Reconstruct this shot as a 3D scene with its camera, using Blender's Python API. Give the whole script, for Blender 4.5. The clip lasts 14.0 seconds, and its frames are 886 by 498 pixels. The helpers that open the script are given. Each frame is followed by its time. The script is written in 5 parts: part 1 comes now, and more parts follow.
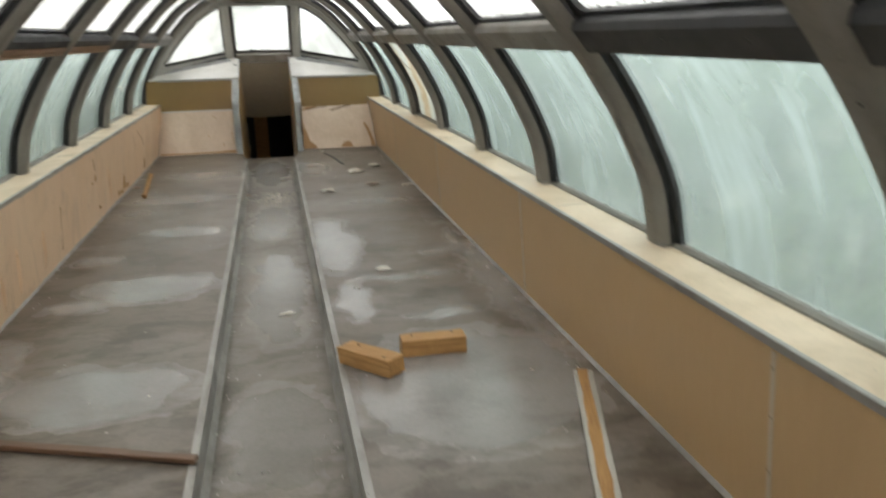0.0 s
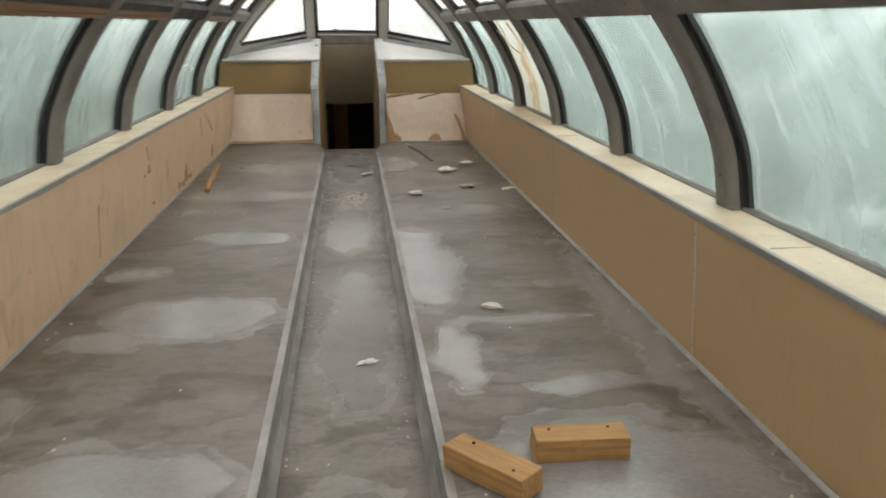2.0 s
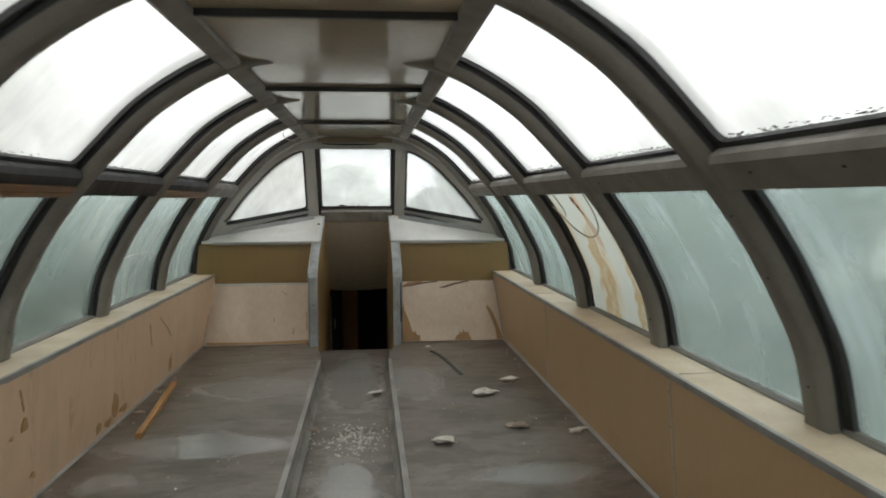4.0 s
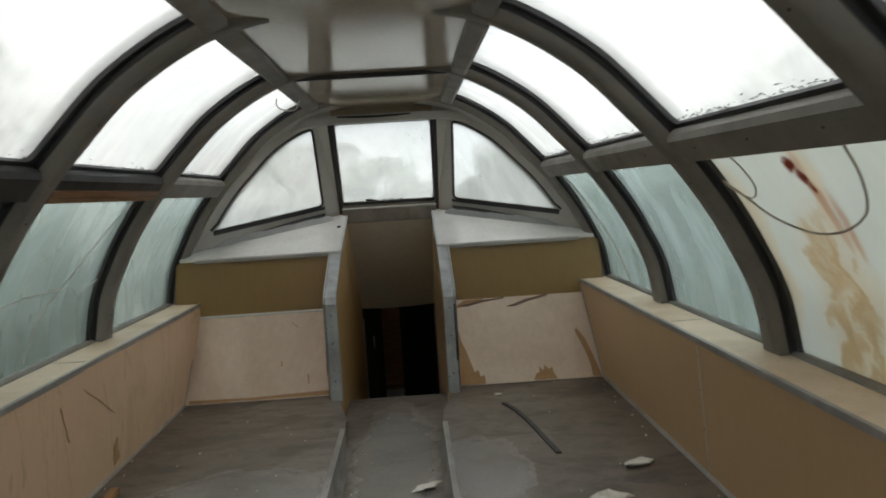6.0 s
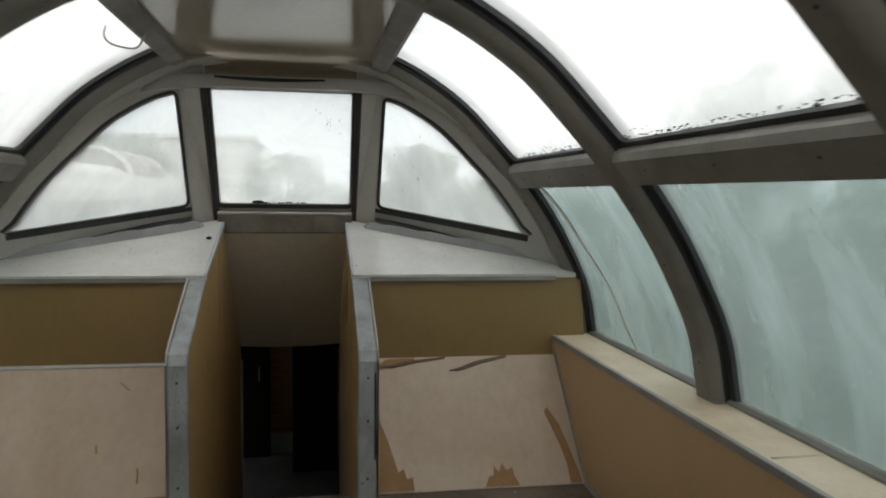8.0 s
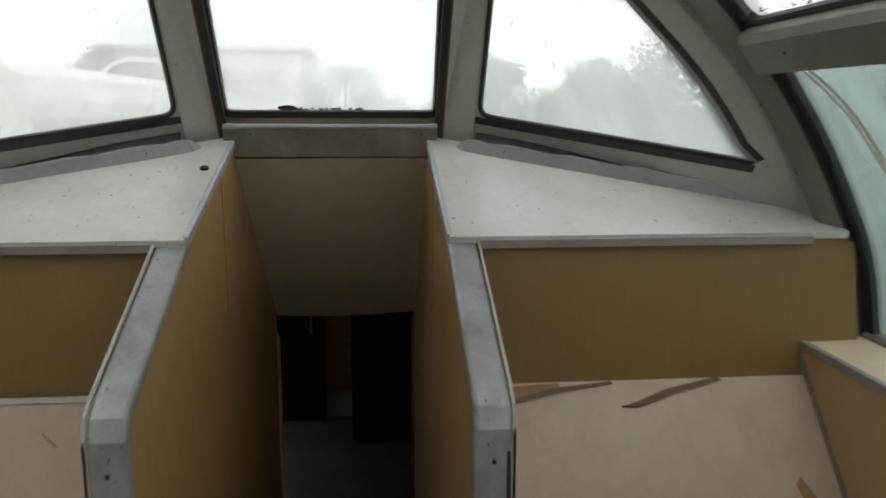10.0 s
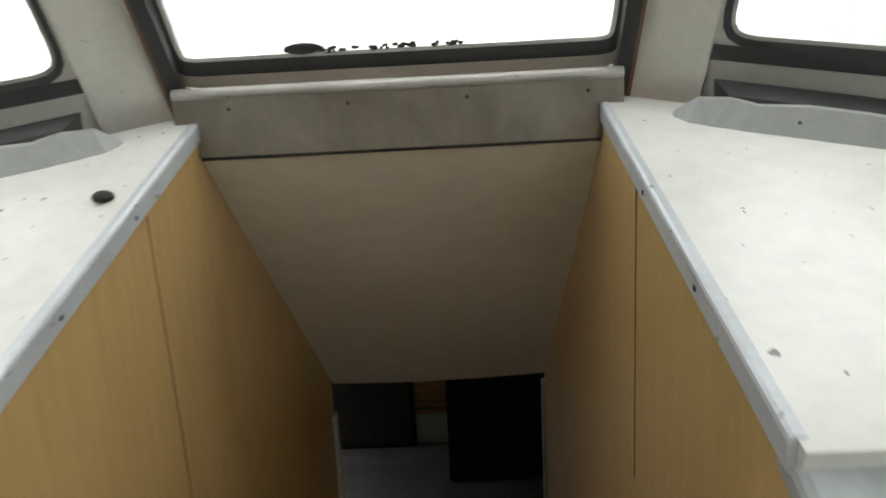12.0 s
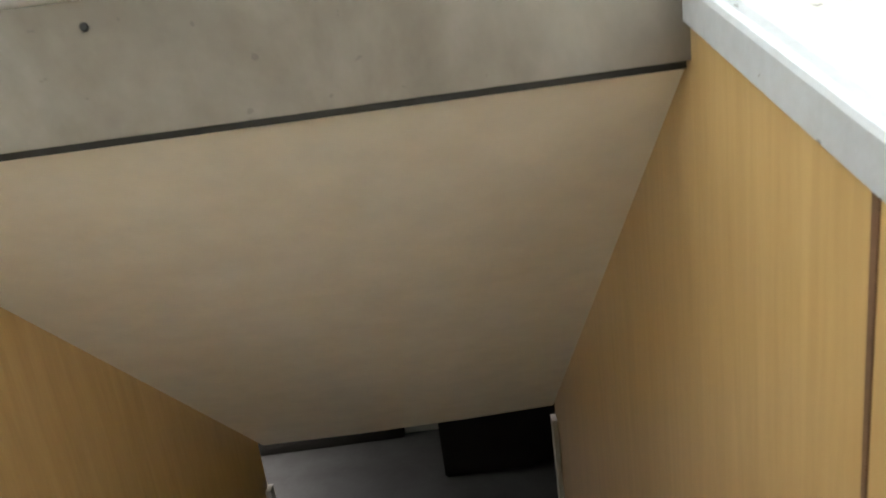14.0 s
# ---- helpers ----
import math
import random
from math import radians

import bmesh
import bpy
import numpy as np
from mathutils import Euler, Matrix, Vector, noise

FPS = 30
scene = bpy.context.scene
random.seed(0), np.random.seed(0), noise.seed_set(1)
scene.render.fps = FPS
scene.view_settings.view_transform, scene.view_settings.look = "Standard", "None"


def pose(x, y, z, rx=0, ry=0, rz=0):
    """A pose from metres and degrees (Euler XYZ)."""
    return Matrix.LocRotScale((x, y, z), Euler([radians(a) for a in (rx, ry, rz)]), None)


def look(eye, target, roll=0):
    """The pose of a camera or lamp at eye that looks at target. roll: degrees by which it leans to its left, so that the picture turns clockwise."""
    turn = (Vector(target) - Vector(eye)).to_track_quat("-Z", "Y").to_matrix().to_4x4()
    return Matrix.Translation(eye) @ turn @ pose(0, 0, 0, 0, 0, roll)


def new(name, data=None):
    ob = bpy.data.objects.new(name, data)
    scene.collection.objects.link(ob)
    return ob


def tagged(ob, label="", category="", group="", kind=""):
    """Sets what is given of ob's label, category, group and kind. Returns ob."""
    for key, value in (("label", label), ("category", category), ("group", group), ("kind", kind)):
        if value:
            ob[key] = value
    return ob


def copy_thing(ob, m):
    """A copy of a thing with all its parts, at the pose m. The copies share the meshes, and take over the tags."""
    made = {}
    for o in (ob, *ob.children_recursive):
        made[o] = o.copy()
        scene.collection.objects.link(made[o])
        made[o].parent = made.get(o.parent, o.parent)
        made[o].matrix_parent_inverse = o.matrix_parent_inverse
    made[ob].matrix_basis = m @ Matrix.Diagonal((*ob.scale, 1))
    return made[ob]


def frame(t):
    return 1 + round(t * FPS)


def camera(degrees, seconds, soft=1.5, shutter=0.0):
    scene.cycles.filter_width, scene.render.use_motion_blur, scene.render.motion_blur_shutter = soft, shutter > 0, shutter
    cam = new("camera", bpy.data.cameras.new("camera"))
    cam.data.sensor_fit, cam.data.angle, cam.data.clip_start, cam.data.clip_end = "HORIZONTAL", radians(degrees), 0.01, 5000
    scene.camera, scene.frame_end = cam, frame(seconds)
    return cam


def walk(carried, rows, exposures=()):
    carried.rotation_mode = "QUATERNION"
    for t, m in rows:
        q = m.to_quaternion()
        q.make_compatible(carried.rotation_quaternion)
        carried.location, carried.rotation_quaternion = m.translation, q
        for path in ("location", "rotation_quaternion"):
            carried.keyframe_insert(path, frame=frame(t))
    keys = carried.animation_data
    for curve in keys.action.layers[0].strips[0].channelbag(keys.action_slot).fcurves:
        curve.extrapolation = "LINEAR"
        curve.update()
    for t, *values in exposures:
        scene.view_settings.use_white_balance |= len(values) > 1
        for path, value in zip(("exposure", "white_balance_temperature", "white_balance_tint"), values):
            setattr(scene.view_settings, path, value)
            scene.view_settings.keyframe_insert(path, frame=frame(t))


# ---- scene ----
cam = camera(60.2, 14.0, soft=1.8, shutter=0.5)
PATH = [
    (0, (0.076, 0.481, 1.334), (0.48, 2.363, 0.792), -1.2),
    (0.5, (-0.064, 0.675, 1.35), (0.238, 2.606, 0.926), 3.9),
    (1, (-0.099, 0.891, 1.315), (0.116, 2.816, 0.814), 5.3),
    (1.5, (0.005, 1.235, 1.316), (0.155, 3.161, 0.799), 1.2),
    (2, (0.033, 1.558, 1.228), (0.257, 3.465, 0.667), 0.1),
    (2.5, (0.031, 2.006, 1.185), (0.316, 3.936, 0.742), -4.0),
    (3, (0.078, 2.507, 1.201), (0.26, 4.475, 0.896), -2.2),
    (3.5, (0.077, 2.962, 1.23), (0.214, 4.95, 1.063), -1.1),
    (3.7, (0.093, 3.128, 1.247), (0.284, 5.114, 1.111), -0.1),
    (5.8, (0.16, 5.184, 1.224), (0.261, 7.177, 1.097), -3.3),
    (6, (0.157, 5.338, 1.221), (0.236, 7.331, 1.068), -3.5),
    (6.5, (0.167, 5.731, 1.222), (0.341, 7.718, 1.071), -1.9),
    (7, (0.2, 6.13, 1.191), (0.526, 8.099, 1.055), -1.1),
    (7.5, (0.166, 6.548, 1.211), (0.425, 8.52, 1.0), -2.0),
    (8, (0.145, 6.946, 1.229), (0.48, 8.913, 1.089), 0.7),
    (8.5, (0.161, 7.367, 1.192), (0.523, 9.326, 1.012), 0.6),
    (9, (0.128, 7.792, 1.167), (0.294, 9.77, 0.927), -1.2),
    (9.2, (0.137, 7.938, 1.18), (0.305, 9.912, 0.905), -0.2),
    (11.3, (0.071, 9.449, 1.171), (0.265, 11.383, 0.699), 0.2),
    (11.5, (0.06, 9.578, 1.153), (0.207, 11.51, 0.656), -0.1),
    (12, (0.087, 9.897, 1.144), (0.042, 11.842, 0.679), -3.1),
    (12.5, (0.104, 10.118, 1.138), (0.286, 12.047, 0.64), -1.8),
    (13, (0.097, 10.340, 1.141), (0.426, 12.241, 0.613), -0.4),
    (13.5, (0.119, 10.495, 1.110), (0.208, 12.411, 0.543), -4.5),
    (14, (0.139, 10.580, 1.078), (0.126, 12.489, 0.479), -7.8),
]
EXPOSURES = [(0, 1.73, 7450, 21), (1, 1.52, 7450, 21), (2, 1.79, 7450, 21), (3.5, 1.26, 7300, 20), (6, 0.84, 7200, 19), (9, 0.84, 7200, 20),
             (11.3, 1.5, 7250, 18), (12.5, 2.17, 7250, 18), (13.2, 2.2, 7250, 18), (13.5, 2.48, 7250, 18), (14, 3.05, 7250, 18)]
walk(cam, [(t, look(eye, target, roll)) for t, eye, target, roll in PATH], EXPOSURES)

# ---- light: bright overcast day ----
world = bpy.data.worlds.new("overcast_sky")
scene.world = world
world.use_nodes = True
wn, wl = world.node_tree.nodes, world.node_tree.links
sky = wn.new("ShaderNodeTexSky")
sky.sky_type, sky.sun_disc = "NISHITA", False
sky.sun_elevation, sky.sun_rotation = radians(52), radians(200)
sky.air_density, sky.dust_density, sky.ozone_density = 1.0, 5.0, 1.0
grey = wn.new("ShaderNodeHueSaturation")
grey.inputs["Saturation"].default_value = 0.12
wl.new(sky.outputs["Color"], grey.inputs["Color"])
cloud = wn.new("ShaderNodeMix")
cloud.data_type = "RGBA"
cloud.inputs[0].default_value = 0.88
drift, clear = wn.new("ShaderNodeTexNoise"), wn.new("ShaderNodeValToRGB")
drift.inputs["Scale"].default_value, drift.inputs["Detail"].default_value = 2.2, 4
clear.color_ramp.elements[0].position, clear.color_ramp.elements[0].color = 0.36, (3.9, 4.35, 4.7, 1)
clear.color_ramp.elements[1].position, clear.color_ramp.elements[1].color = 0.60, (6.9, 6.95, 6.9, 1)
wc = wn.new("ShaderNodeTexCoord")
wl.new(wc.outputs["Generated"], drift.inputs["Vector"])
wl.new(drift.outputs["Fac"], clear.inputs["Fac"])
wl.new(clear.outputs["Color"], cloud.inputs[7])
wl.new(grey.outputs["Color"], cloud.inputs[6])
wl.new(cloud.outputs[2], wn["Background"].inputs["Color"])
wn["Background"].inputs["Strength"].default_value = 0.15
sun = new("sun", bpy.data.lights.new("sun", "SUN"))
sun.data.energy, sun.data.angle, sun.data.color = 0.5, radians(80), (1.0, 0.96, 0.9)
sun.matrix_world = look((0, 0, 30), (0 + 30 * math.sin(radians(20)) * 0.78, 30 * 0.74 * 0.6, 0))


# ---- materials ----
def material(name):
    m = bpy.data.materials.new(name)
    m.use_nodes = True
    return m, m.node_tree.nodes, m.node_tree.links, m.node_tree.nodes["Principled BSDF"]


def ramp(n, stops, mode="LINEAR"):
    r = n.new("ShaderNodeValToRGB")
    r.color_ramp.interpolation = mode
    while len(r.color_ramp.elements) < len(stops):
        r.color_ramp.elements.new(0.5)
    for e, (p, c) in zip(r.color_ramp.elements, stops):
        e.position, e.color = p, (*c, 1) if len(c) == 3 else c
    return r


def coords(n, l, scale=(1, 1, 1), kind="Object"):
    tc, mp = n.new("ShaderNodeTexCoord"), n.new("ShaderNodeMapping")
    mp.inputs["Scale"].default_value = scale
    l.new(tc.outputs[kind], mp.inputs["Vector"])
    return mp.outputs["Vector"]


def noise_tex(n, l, vec, scale, detail=4.0, rough=0.55, distort=0.0):
    t = n.new("ShaderNodeTexNoise")
    t.inputs["Scale"].default_value, t.inputs["Detail"].default_value = scale, detail
    t.inputs["Roughness"].default_value, t.inputs["Distortion"].default_value = rough, distort
    l.new(vec, t.inputs["Vector"])
    return t.outputs["Fac"]


def mix_color(n, l, fac, a, b, blend="MIX"):
    m = n.new("ShaderNodeMix")
    m.data_type, m.blend_type = "RGBA", blend
    for sock, v in ((m.inputs[0], fac), (m.inputs[6], a), (m.inputs[7], b)):
        if isinstance(v, (int, float)):
            sock.default_value = v
        elif isinstance(v, tuple):
            sock.default_value = (*v, 1)
        else:
            l.new(v, sock)
    return m.outputs[2]


def bump(n, l, height, strength, distance, bsdf):
    b = n.new("ShaderNodeBump")
    b.inputs["Strength"].default_value, b.inputs["Distance"].default_value = strength, distance
    l.new(height, b.inputs["Height"])
    l.new(b.outputs["Normal"], bsdf.inputs["Normal"])


def surface(name, base, dark, scale=3.0, fine=60.0, rough=0.5, metal=0.0, stretch=(1, 1, 1), amount=0.6, relief=0.15, speck=0.0, spec=0.5):
    """A plain painted, metal or laminate surface with stains at two scales."""
    m, n, l, b = material(name)
    v = coords(n, l, stretch)
    big, small = noise_tex(n, l, v, scale, 5, 0.6, 0.4), noise_tex(n, l, v, fine, 3, 0.6)
    r1 = ramp(n, [(0.35, (0, 0, 0)), (0.72, (1, 1, 1))])
    l.new(big, r1.inputs["Fac"])
    c = mix_color(n, l, r1.outputs["Color"], base, tuple(x * (1 - amount) + d * amount for x, d in zip(base, dark)))
    r2 = ramp(n, [(0.3, (0.93, 0.93, 0.93)), (0.7, (1.03, 1.03, 1.03))])
    l.new(small, r2.inputs["Fac"])
    c = mix_color(n, l, 1.0, c, r2.outputs["Color"], "MULTIPLY")
    if speck:
        sp = noise_tex(n, l, coords(n, l, (1.0, 0.45, 1)), 85, 2, 0.5)
        r3 = ramp(n, [(0.715, (0, 0, 0)), (0.73, (speck, speck, speck))])
        l.new(sp, r3.inputs["Fac"])
        c = mix_color(n, l, r3.outputs["Color"], c, (0.06, 0.05, 0.045))
    l.new(c, b.inputs["Base Color"])
    rr = ramp(n, [(0.3, (rough * 0.8,) * 3), (0.75, (min(1, rough * 1.3),) * 3)])
    l.new(big, rr.inputs["Fac"])
    l.new(rr.outputs["Color"], b.inputs["Roughness"])
    b.inputs["Metallic"].default_value = metal
    b.inputs["Specular IOR Level"].default_value = spec
    bump(n, l, small, relief, 0.002, b)
    return m


def puddle_field(n, l, v, spots, wobble=0.6, grain=4.2):
    """How far inside the nearest of some ragged oval stains a place lies: 1 in the middle, 0 at the rim."""
    nz = n.new("ShaderNodeTexNoise")
    nz.inputs["Scale"].default_value, nz.inputs["Detail"].default_value = grain, 4.6
    nz.inputs["Roughness"].default_value = 0.5
    l.new(v, nz.inputs["Vector"])
    wob = n.new("ShaderNodeVectorMath")
    wob.operation = "MULTIPLY_ADD"
    wob.inputs[1].default_value, wob.inputs[2].default_value = (wobble, wobble * 0.8, 0), (-wobble * 0.5, -wobble * 0.4, 0)
    l.new(nz.outputs["Color"], wob.inputs[0])
    add = n.new("ShaderNodeVectorMath")
    l.new(v, add.inputs[0])
    l.new(wob.outputs[0], add.inputs[1])
    field = None
    for cx, cy, a, b in spots:
        mp = n.new("ShaderNodeMapping")
        mp.inputs["Location"].default_value, mp.inputs["Scale"].default_value = (-cx / a, -cy / b, 0), (1 / a, 1 / b, 0)
        l.new(add.outputs[0], mp.inputs["Vector"])
        ln_, sub = n.new("ShaderNodeVectorMath"), n.new("ShaderNodeMath")
        ln_.operation, sub.operation = "LENGTH", "SUBTRACT"
        l.new(mp.outputs[0], ln_.inputs[0])
        sub.inputs[0].default_value = 1.0
        l.new(ln_.outputs["Value"], sub.inputs[1])
        if field is None:
            field = sub.outputs[0]
        else:
            mx = n.new("ShaderNodeMath")
            mx.operation = "MAXIMUM"
            l.new(field, mx.inputs[0])
            l.new(sub.outputs[0], mx.inputs[1])
            field = mx.outputs[0]
    return field


def linoleum(name, dusty, brown, seed, spots=()):
    """Worn linoleum: brown stained ground with irregular grey dusty and damp patches with sharp tide marks."""
    m, n, l, b = material(name)
    v = coords(n, l, (0.85, 1.5, 1))
    mp = n.new("ShaderNodeMapping")
    mp.inputs["Location"].default_value = (seed, seed * 1.7, 0)
    l.new(v, mp.inputs["Vector"])
    v = mp.outputs["Vector"]
    patch = noise_tex(n, l, v, 0.8, 7, 0.55, 0.35)
    mid = noise_tex(n, l, v, 3.0, 7, 0.62, 0.3)
    fine = noise_tex(n, l, v, 55, 4, 0.7)
    r1 = ramp(n, [(0.38, (0.05, 0.05, 0.05)), (0.46, (0.3, 0.3, 0.3)), (0.485, (0.12, 0.12, 0.12)), (0.515, (0.72, 0.72, 0.72)), (0.57, (0.62, 0.62, 0.62)), (0.66, (1, 1, 1))])
    l.new(patch, r1.inputs["Fac"])
    cover = r1.outputs["Color"]
    if spots:
        field = puddle_field(n, l, coords(n, l), spots, 0.34, 4.6)
        rp = ramp(n, [(0.0, (0.1,) * 3), (0.012, (0.0,) * 3), (0.03, (0.62,) * 3), (0.13, (0.5,) * 3), (0.16, (0.34,) * 3), (0.19, (0.72,) * 3), (1.0, (0.8,) * 3)])
        l.new(field, rp.inputs["Fac"])
        cover = mix_color(n, l, 1.0, mix_color(n, l, 1.0, r1.outputs["Color"], (0.34, 0.34, 0.34), "MULTIPLY"), rp.outputs["Color"], "LIGHTEN")
        flat = ramp(n, [(0.0, (0.0,) * 3), (0.19, (0.25,) * 3), (0.22, (0.72,) * 3)])
        l.new(field, flat.inputs["Fac"])
    c = mix_color(n, l, cover, brown, dusty)
    r2 = ramp(n, [(0.36, (0.60, 0.57, 0.53)), (0.44, (0.74, 0.71, 0.67)), (0.475, (1.0, 0.99, 0.98)), (0.68, (1.17, 1.17, 1.17))])
    l.new(mid, r2.inputs["Fac"])
    c = mix_color(n, l, 1.0, c, mix_color(n, l, flat.outputs["Color"], r2.outputs["Color"], (0.97, 0.98, 1.0)) if spots else r2.outputs["Color"], "MULTIPLY")
    blot = noise_tex(n, l, v, 7.5, 6, 0.7, 0.8)
    r4 = ramp(n, [(0.38, (0.76, 0.73, 0.69)), (0.50, (1.0, 1.0, 1.0)), (0.66, (1.08, 1.08, 1.08))])
    l.new(blot, r4.inputs["Fac"])
    c = mix_color(n, l, 1.0, c, mix_color(n, l, flat.outputs["Color"], r4.outputs["Color"], (1.0, 1.0, 1.0)) if spots else r4.outputs["Color"], "MULTIPLY")
    r3 = ramp(n, [(0.3, (0.85, 0.85, 0.85)), (0.7, (1.12, 1.12, 1.12))])
    l.new(fine, r3.inputs["Fac"])
    c = mix_color(n, l, 1.0, c, r3.outputs["Color"], "MULTIPLY")
    l.new(c, b.inputs["Base Color"])
    rr = ramp(n, [(0.47, (0.5, 0.5, 0.5)), (0.50, (0.27, 0.27, 0.27)), (0.64, (0.36, 0.36, 0.36))])
    l.new(patch, rr.inputs["Fac"])
    if spots:
        rq = ramp(n, [(0.0, (0.46, 0.46, 0.46)), (0.6, (0.34, 0.34, 0.34)), (0.78, (0.2, 0.2, 0.2))])
        l.new(cover, rq.inputs["Fac"])
        rr = rq
    l.new(rr.outputs["Color"], b.inputs["Roughness"])
    bump(n, l, mid, 0.12, 0.006, b)
    return m


def laminate(name, base, dark, rough=0.35, contrast=0.5, stain=0.25, stretch=(14, 14, 0.9), crease_shade=0.0):
    """Wood-pattern laminate with fine upright grain, some stains and optional painted crease shading."""
    m, n, l, b = material(name)
    v = coords(n, l, stretch)
    grain = noise_tex(n, l, v, 5.0, 8, 0.68, 0.3)
    big = noise_tex(n, l, coords(n, l), 1.6, 5, 0.6, 0.6)
    r1 = ramp(n, [(0.3, (0, 0, 0)), (0.7, (contrast,) * 3)])
    l.new(grain, r1.inputs["Fac"])
    c = mix_color(n, l, r1.outputs["Color"], base, dark)
    r2 = ramp(n, [(0.55, (0, 0, 0)), (0.75, (stain,) * 3)])
    l.new(big, r2.inputs["Fac"])
    c = mix_color(n, l, r2.outputs["Color"], c, tuple(x * 0.55 for x in dark))
    if crease_shade:
        # shading of upright creases, painted as dark lines without relief
        cv = noise_tex(n, l, coords(n, l, (1, 2.6, 0.5)), 1.4, 4, 0.55, 0.8)
        rc = ramp(n, [(0.478, (0, 0, 0)), (0.492, (crease_shade,) * 3), (0.498, (0, 0, 0)), (0.60, (0, 0, 0)), (0.68, (crease_shade * 0.5,) * 3)])
        l.new(cv, rc.inputs["Fac"])
        c = mix_color(n, l, rc.outputs["Color"], c, tuple(x * 0.45 for x in dark))
    oi = n.new("ShaderNodeObjectInfo")
    r3 = ramp(n, [(0, (0.94, 0.94, 0.94)), (1, (1.04, 1.04, 1.04))])
    l.new(oi.outputs["Random"], r3.inputs["Fac"])
    c = mix_color(n, l, 1.0, c, r3.outputs["Color"], "MULTIPLY")
    l.new(c, b.inputs["Base Color"])
    b.inputs["Roughness"].default_value = rough
    bump(n, l, big, 0.12, 0.02, b)
    return m


def dirty_glass(name, haze, tint, film, streak=1.0, frost=0.8, shine=1.0):
    """Clouded window glass: clear glass under a film of dirt that scatters the daylight."""
    m, n, l, b = material(name)
    n.remove(b)
    out = n["Material Output"]
    v = coords(n, l, (1, 1.0, 0.35))
    a1 = noise_tex(n, l, v, 2.2, 5, 0.6, 0.8)
    a2 = noise_tex(n, l, coords(n, l, (1, 2.2, 0.55)), 2.4, 3.5, 0.52, 0.35)
    a3 = noise_tex(n, l, coords(n, l), 34.0, 3, 0.6)
    r1 = ramp(n, [(0.3, (haze * 0.8,) * 3), (0.7, (min(0.98, haze * 1.12),) * 3)])
    l.new(a1, r1.inputs["Fac"])
    r2 = ramp(n, [(0.45, (0, 0, 0)), (0.7, (0.34 * streak,) * 3)])
    l.new(a2, r2.inputs["Fac"])
    fac = mix_color(n, l, 1.0, r1.outputs["Color"], r2.outputs["Color"], "ADD")
    r3 = ramp(n, [(0.66, (0, 0, 0)), (0.72, (0.12 * streak,) * 3)])
    l.new(a3, r3.inputs["Fac"])
    fac = mix_color(n, l, 1.0, fac, r3.outputs["Color"], "ADD")
    clear, milk, gloss = n.new("ShaderNodeBsdfTransparent"), n.new("ShaderNodeBsdfTranslucent"), n.new("ShaderNodeBsdfGlossy")
    clear.inputs["Color"].default_value = (*tint, 1)
    soft, sm = n.new("ShaderNodeBsdfRefraction"), n.new("ShaderNodeMixShader")
    soft.inputs["Color"].default_value, soft.inputs["Roughness"].default_value, soft.inputs["IOR"].default_value = (*tint, 1), 0.22, 1.05
    sm.inputs["Fac"].default_value = frost
    l.new(clear.outputs[0], sm.inputs[1])
    l.new(soft.outputs[0], sm.inputs[2])
    l.new(mix_color(n, l, a1, tuple(x * 0.9 for x in film), film), milk.inputs["Color"])
    gloss.inputs["Roughness"].default_value = 0.12
    s1, s2 = n.new("ShaderNodeMixShader"), n.new("ShaderNodeMixShader")
    l.new(fac, s1.inputs["Fac"])
    l.new(sm.outputs[0], s1.inputs[1])
    l.new(milk.outputs[0], s1.inputs[2])
    fr = n.new("ShaderNodeLayerWeight")
    fr.inputs["Blend"].default_value = 0.2
    fg = ramp(n, [(0.0, (0.02 * shine,) * 3), (0.6, (0.04 * shine,) * 3), (1.0, (0.35 * shine,) * 3)])
    l.new(fr.outputs["Facing"], fg.inputs["Fac"])
    l.new(fg.outputs["Color"], s2.inputs["Fac"])
    l.new(s1.outputs[0], s2.inputs[1])
    l.new(gloss.outputs[0], s2.inputs[2])
    l.new(s2.outputs[0], out.inputs["Surface"])
    return m


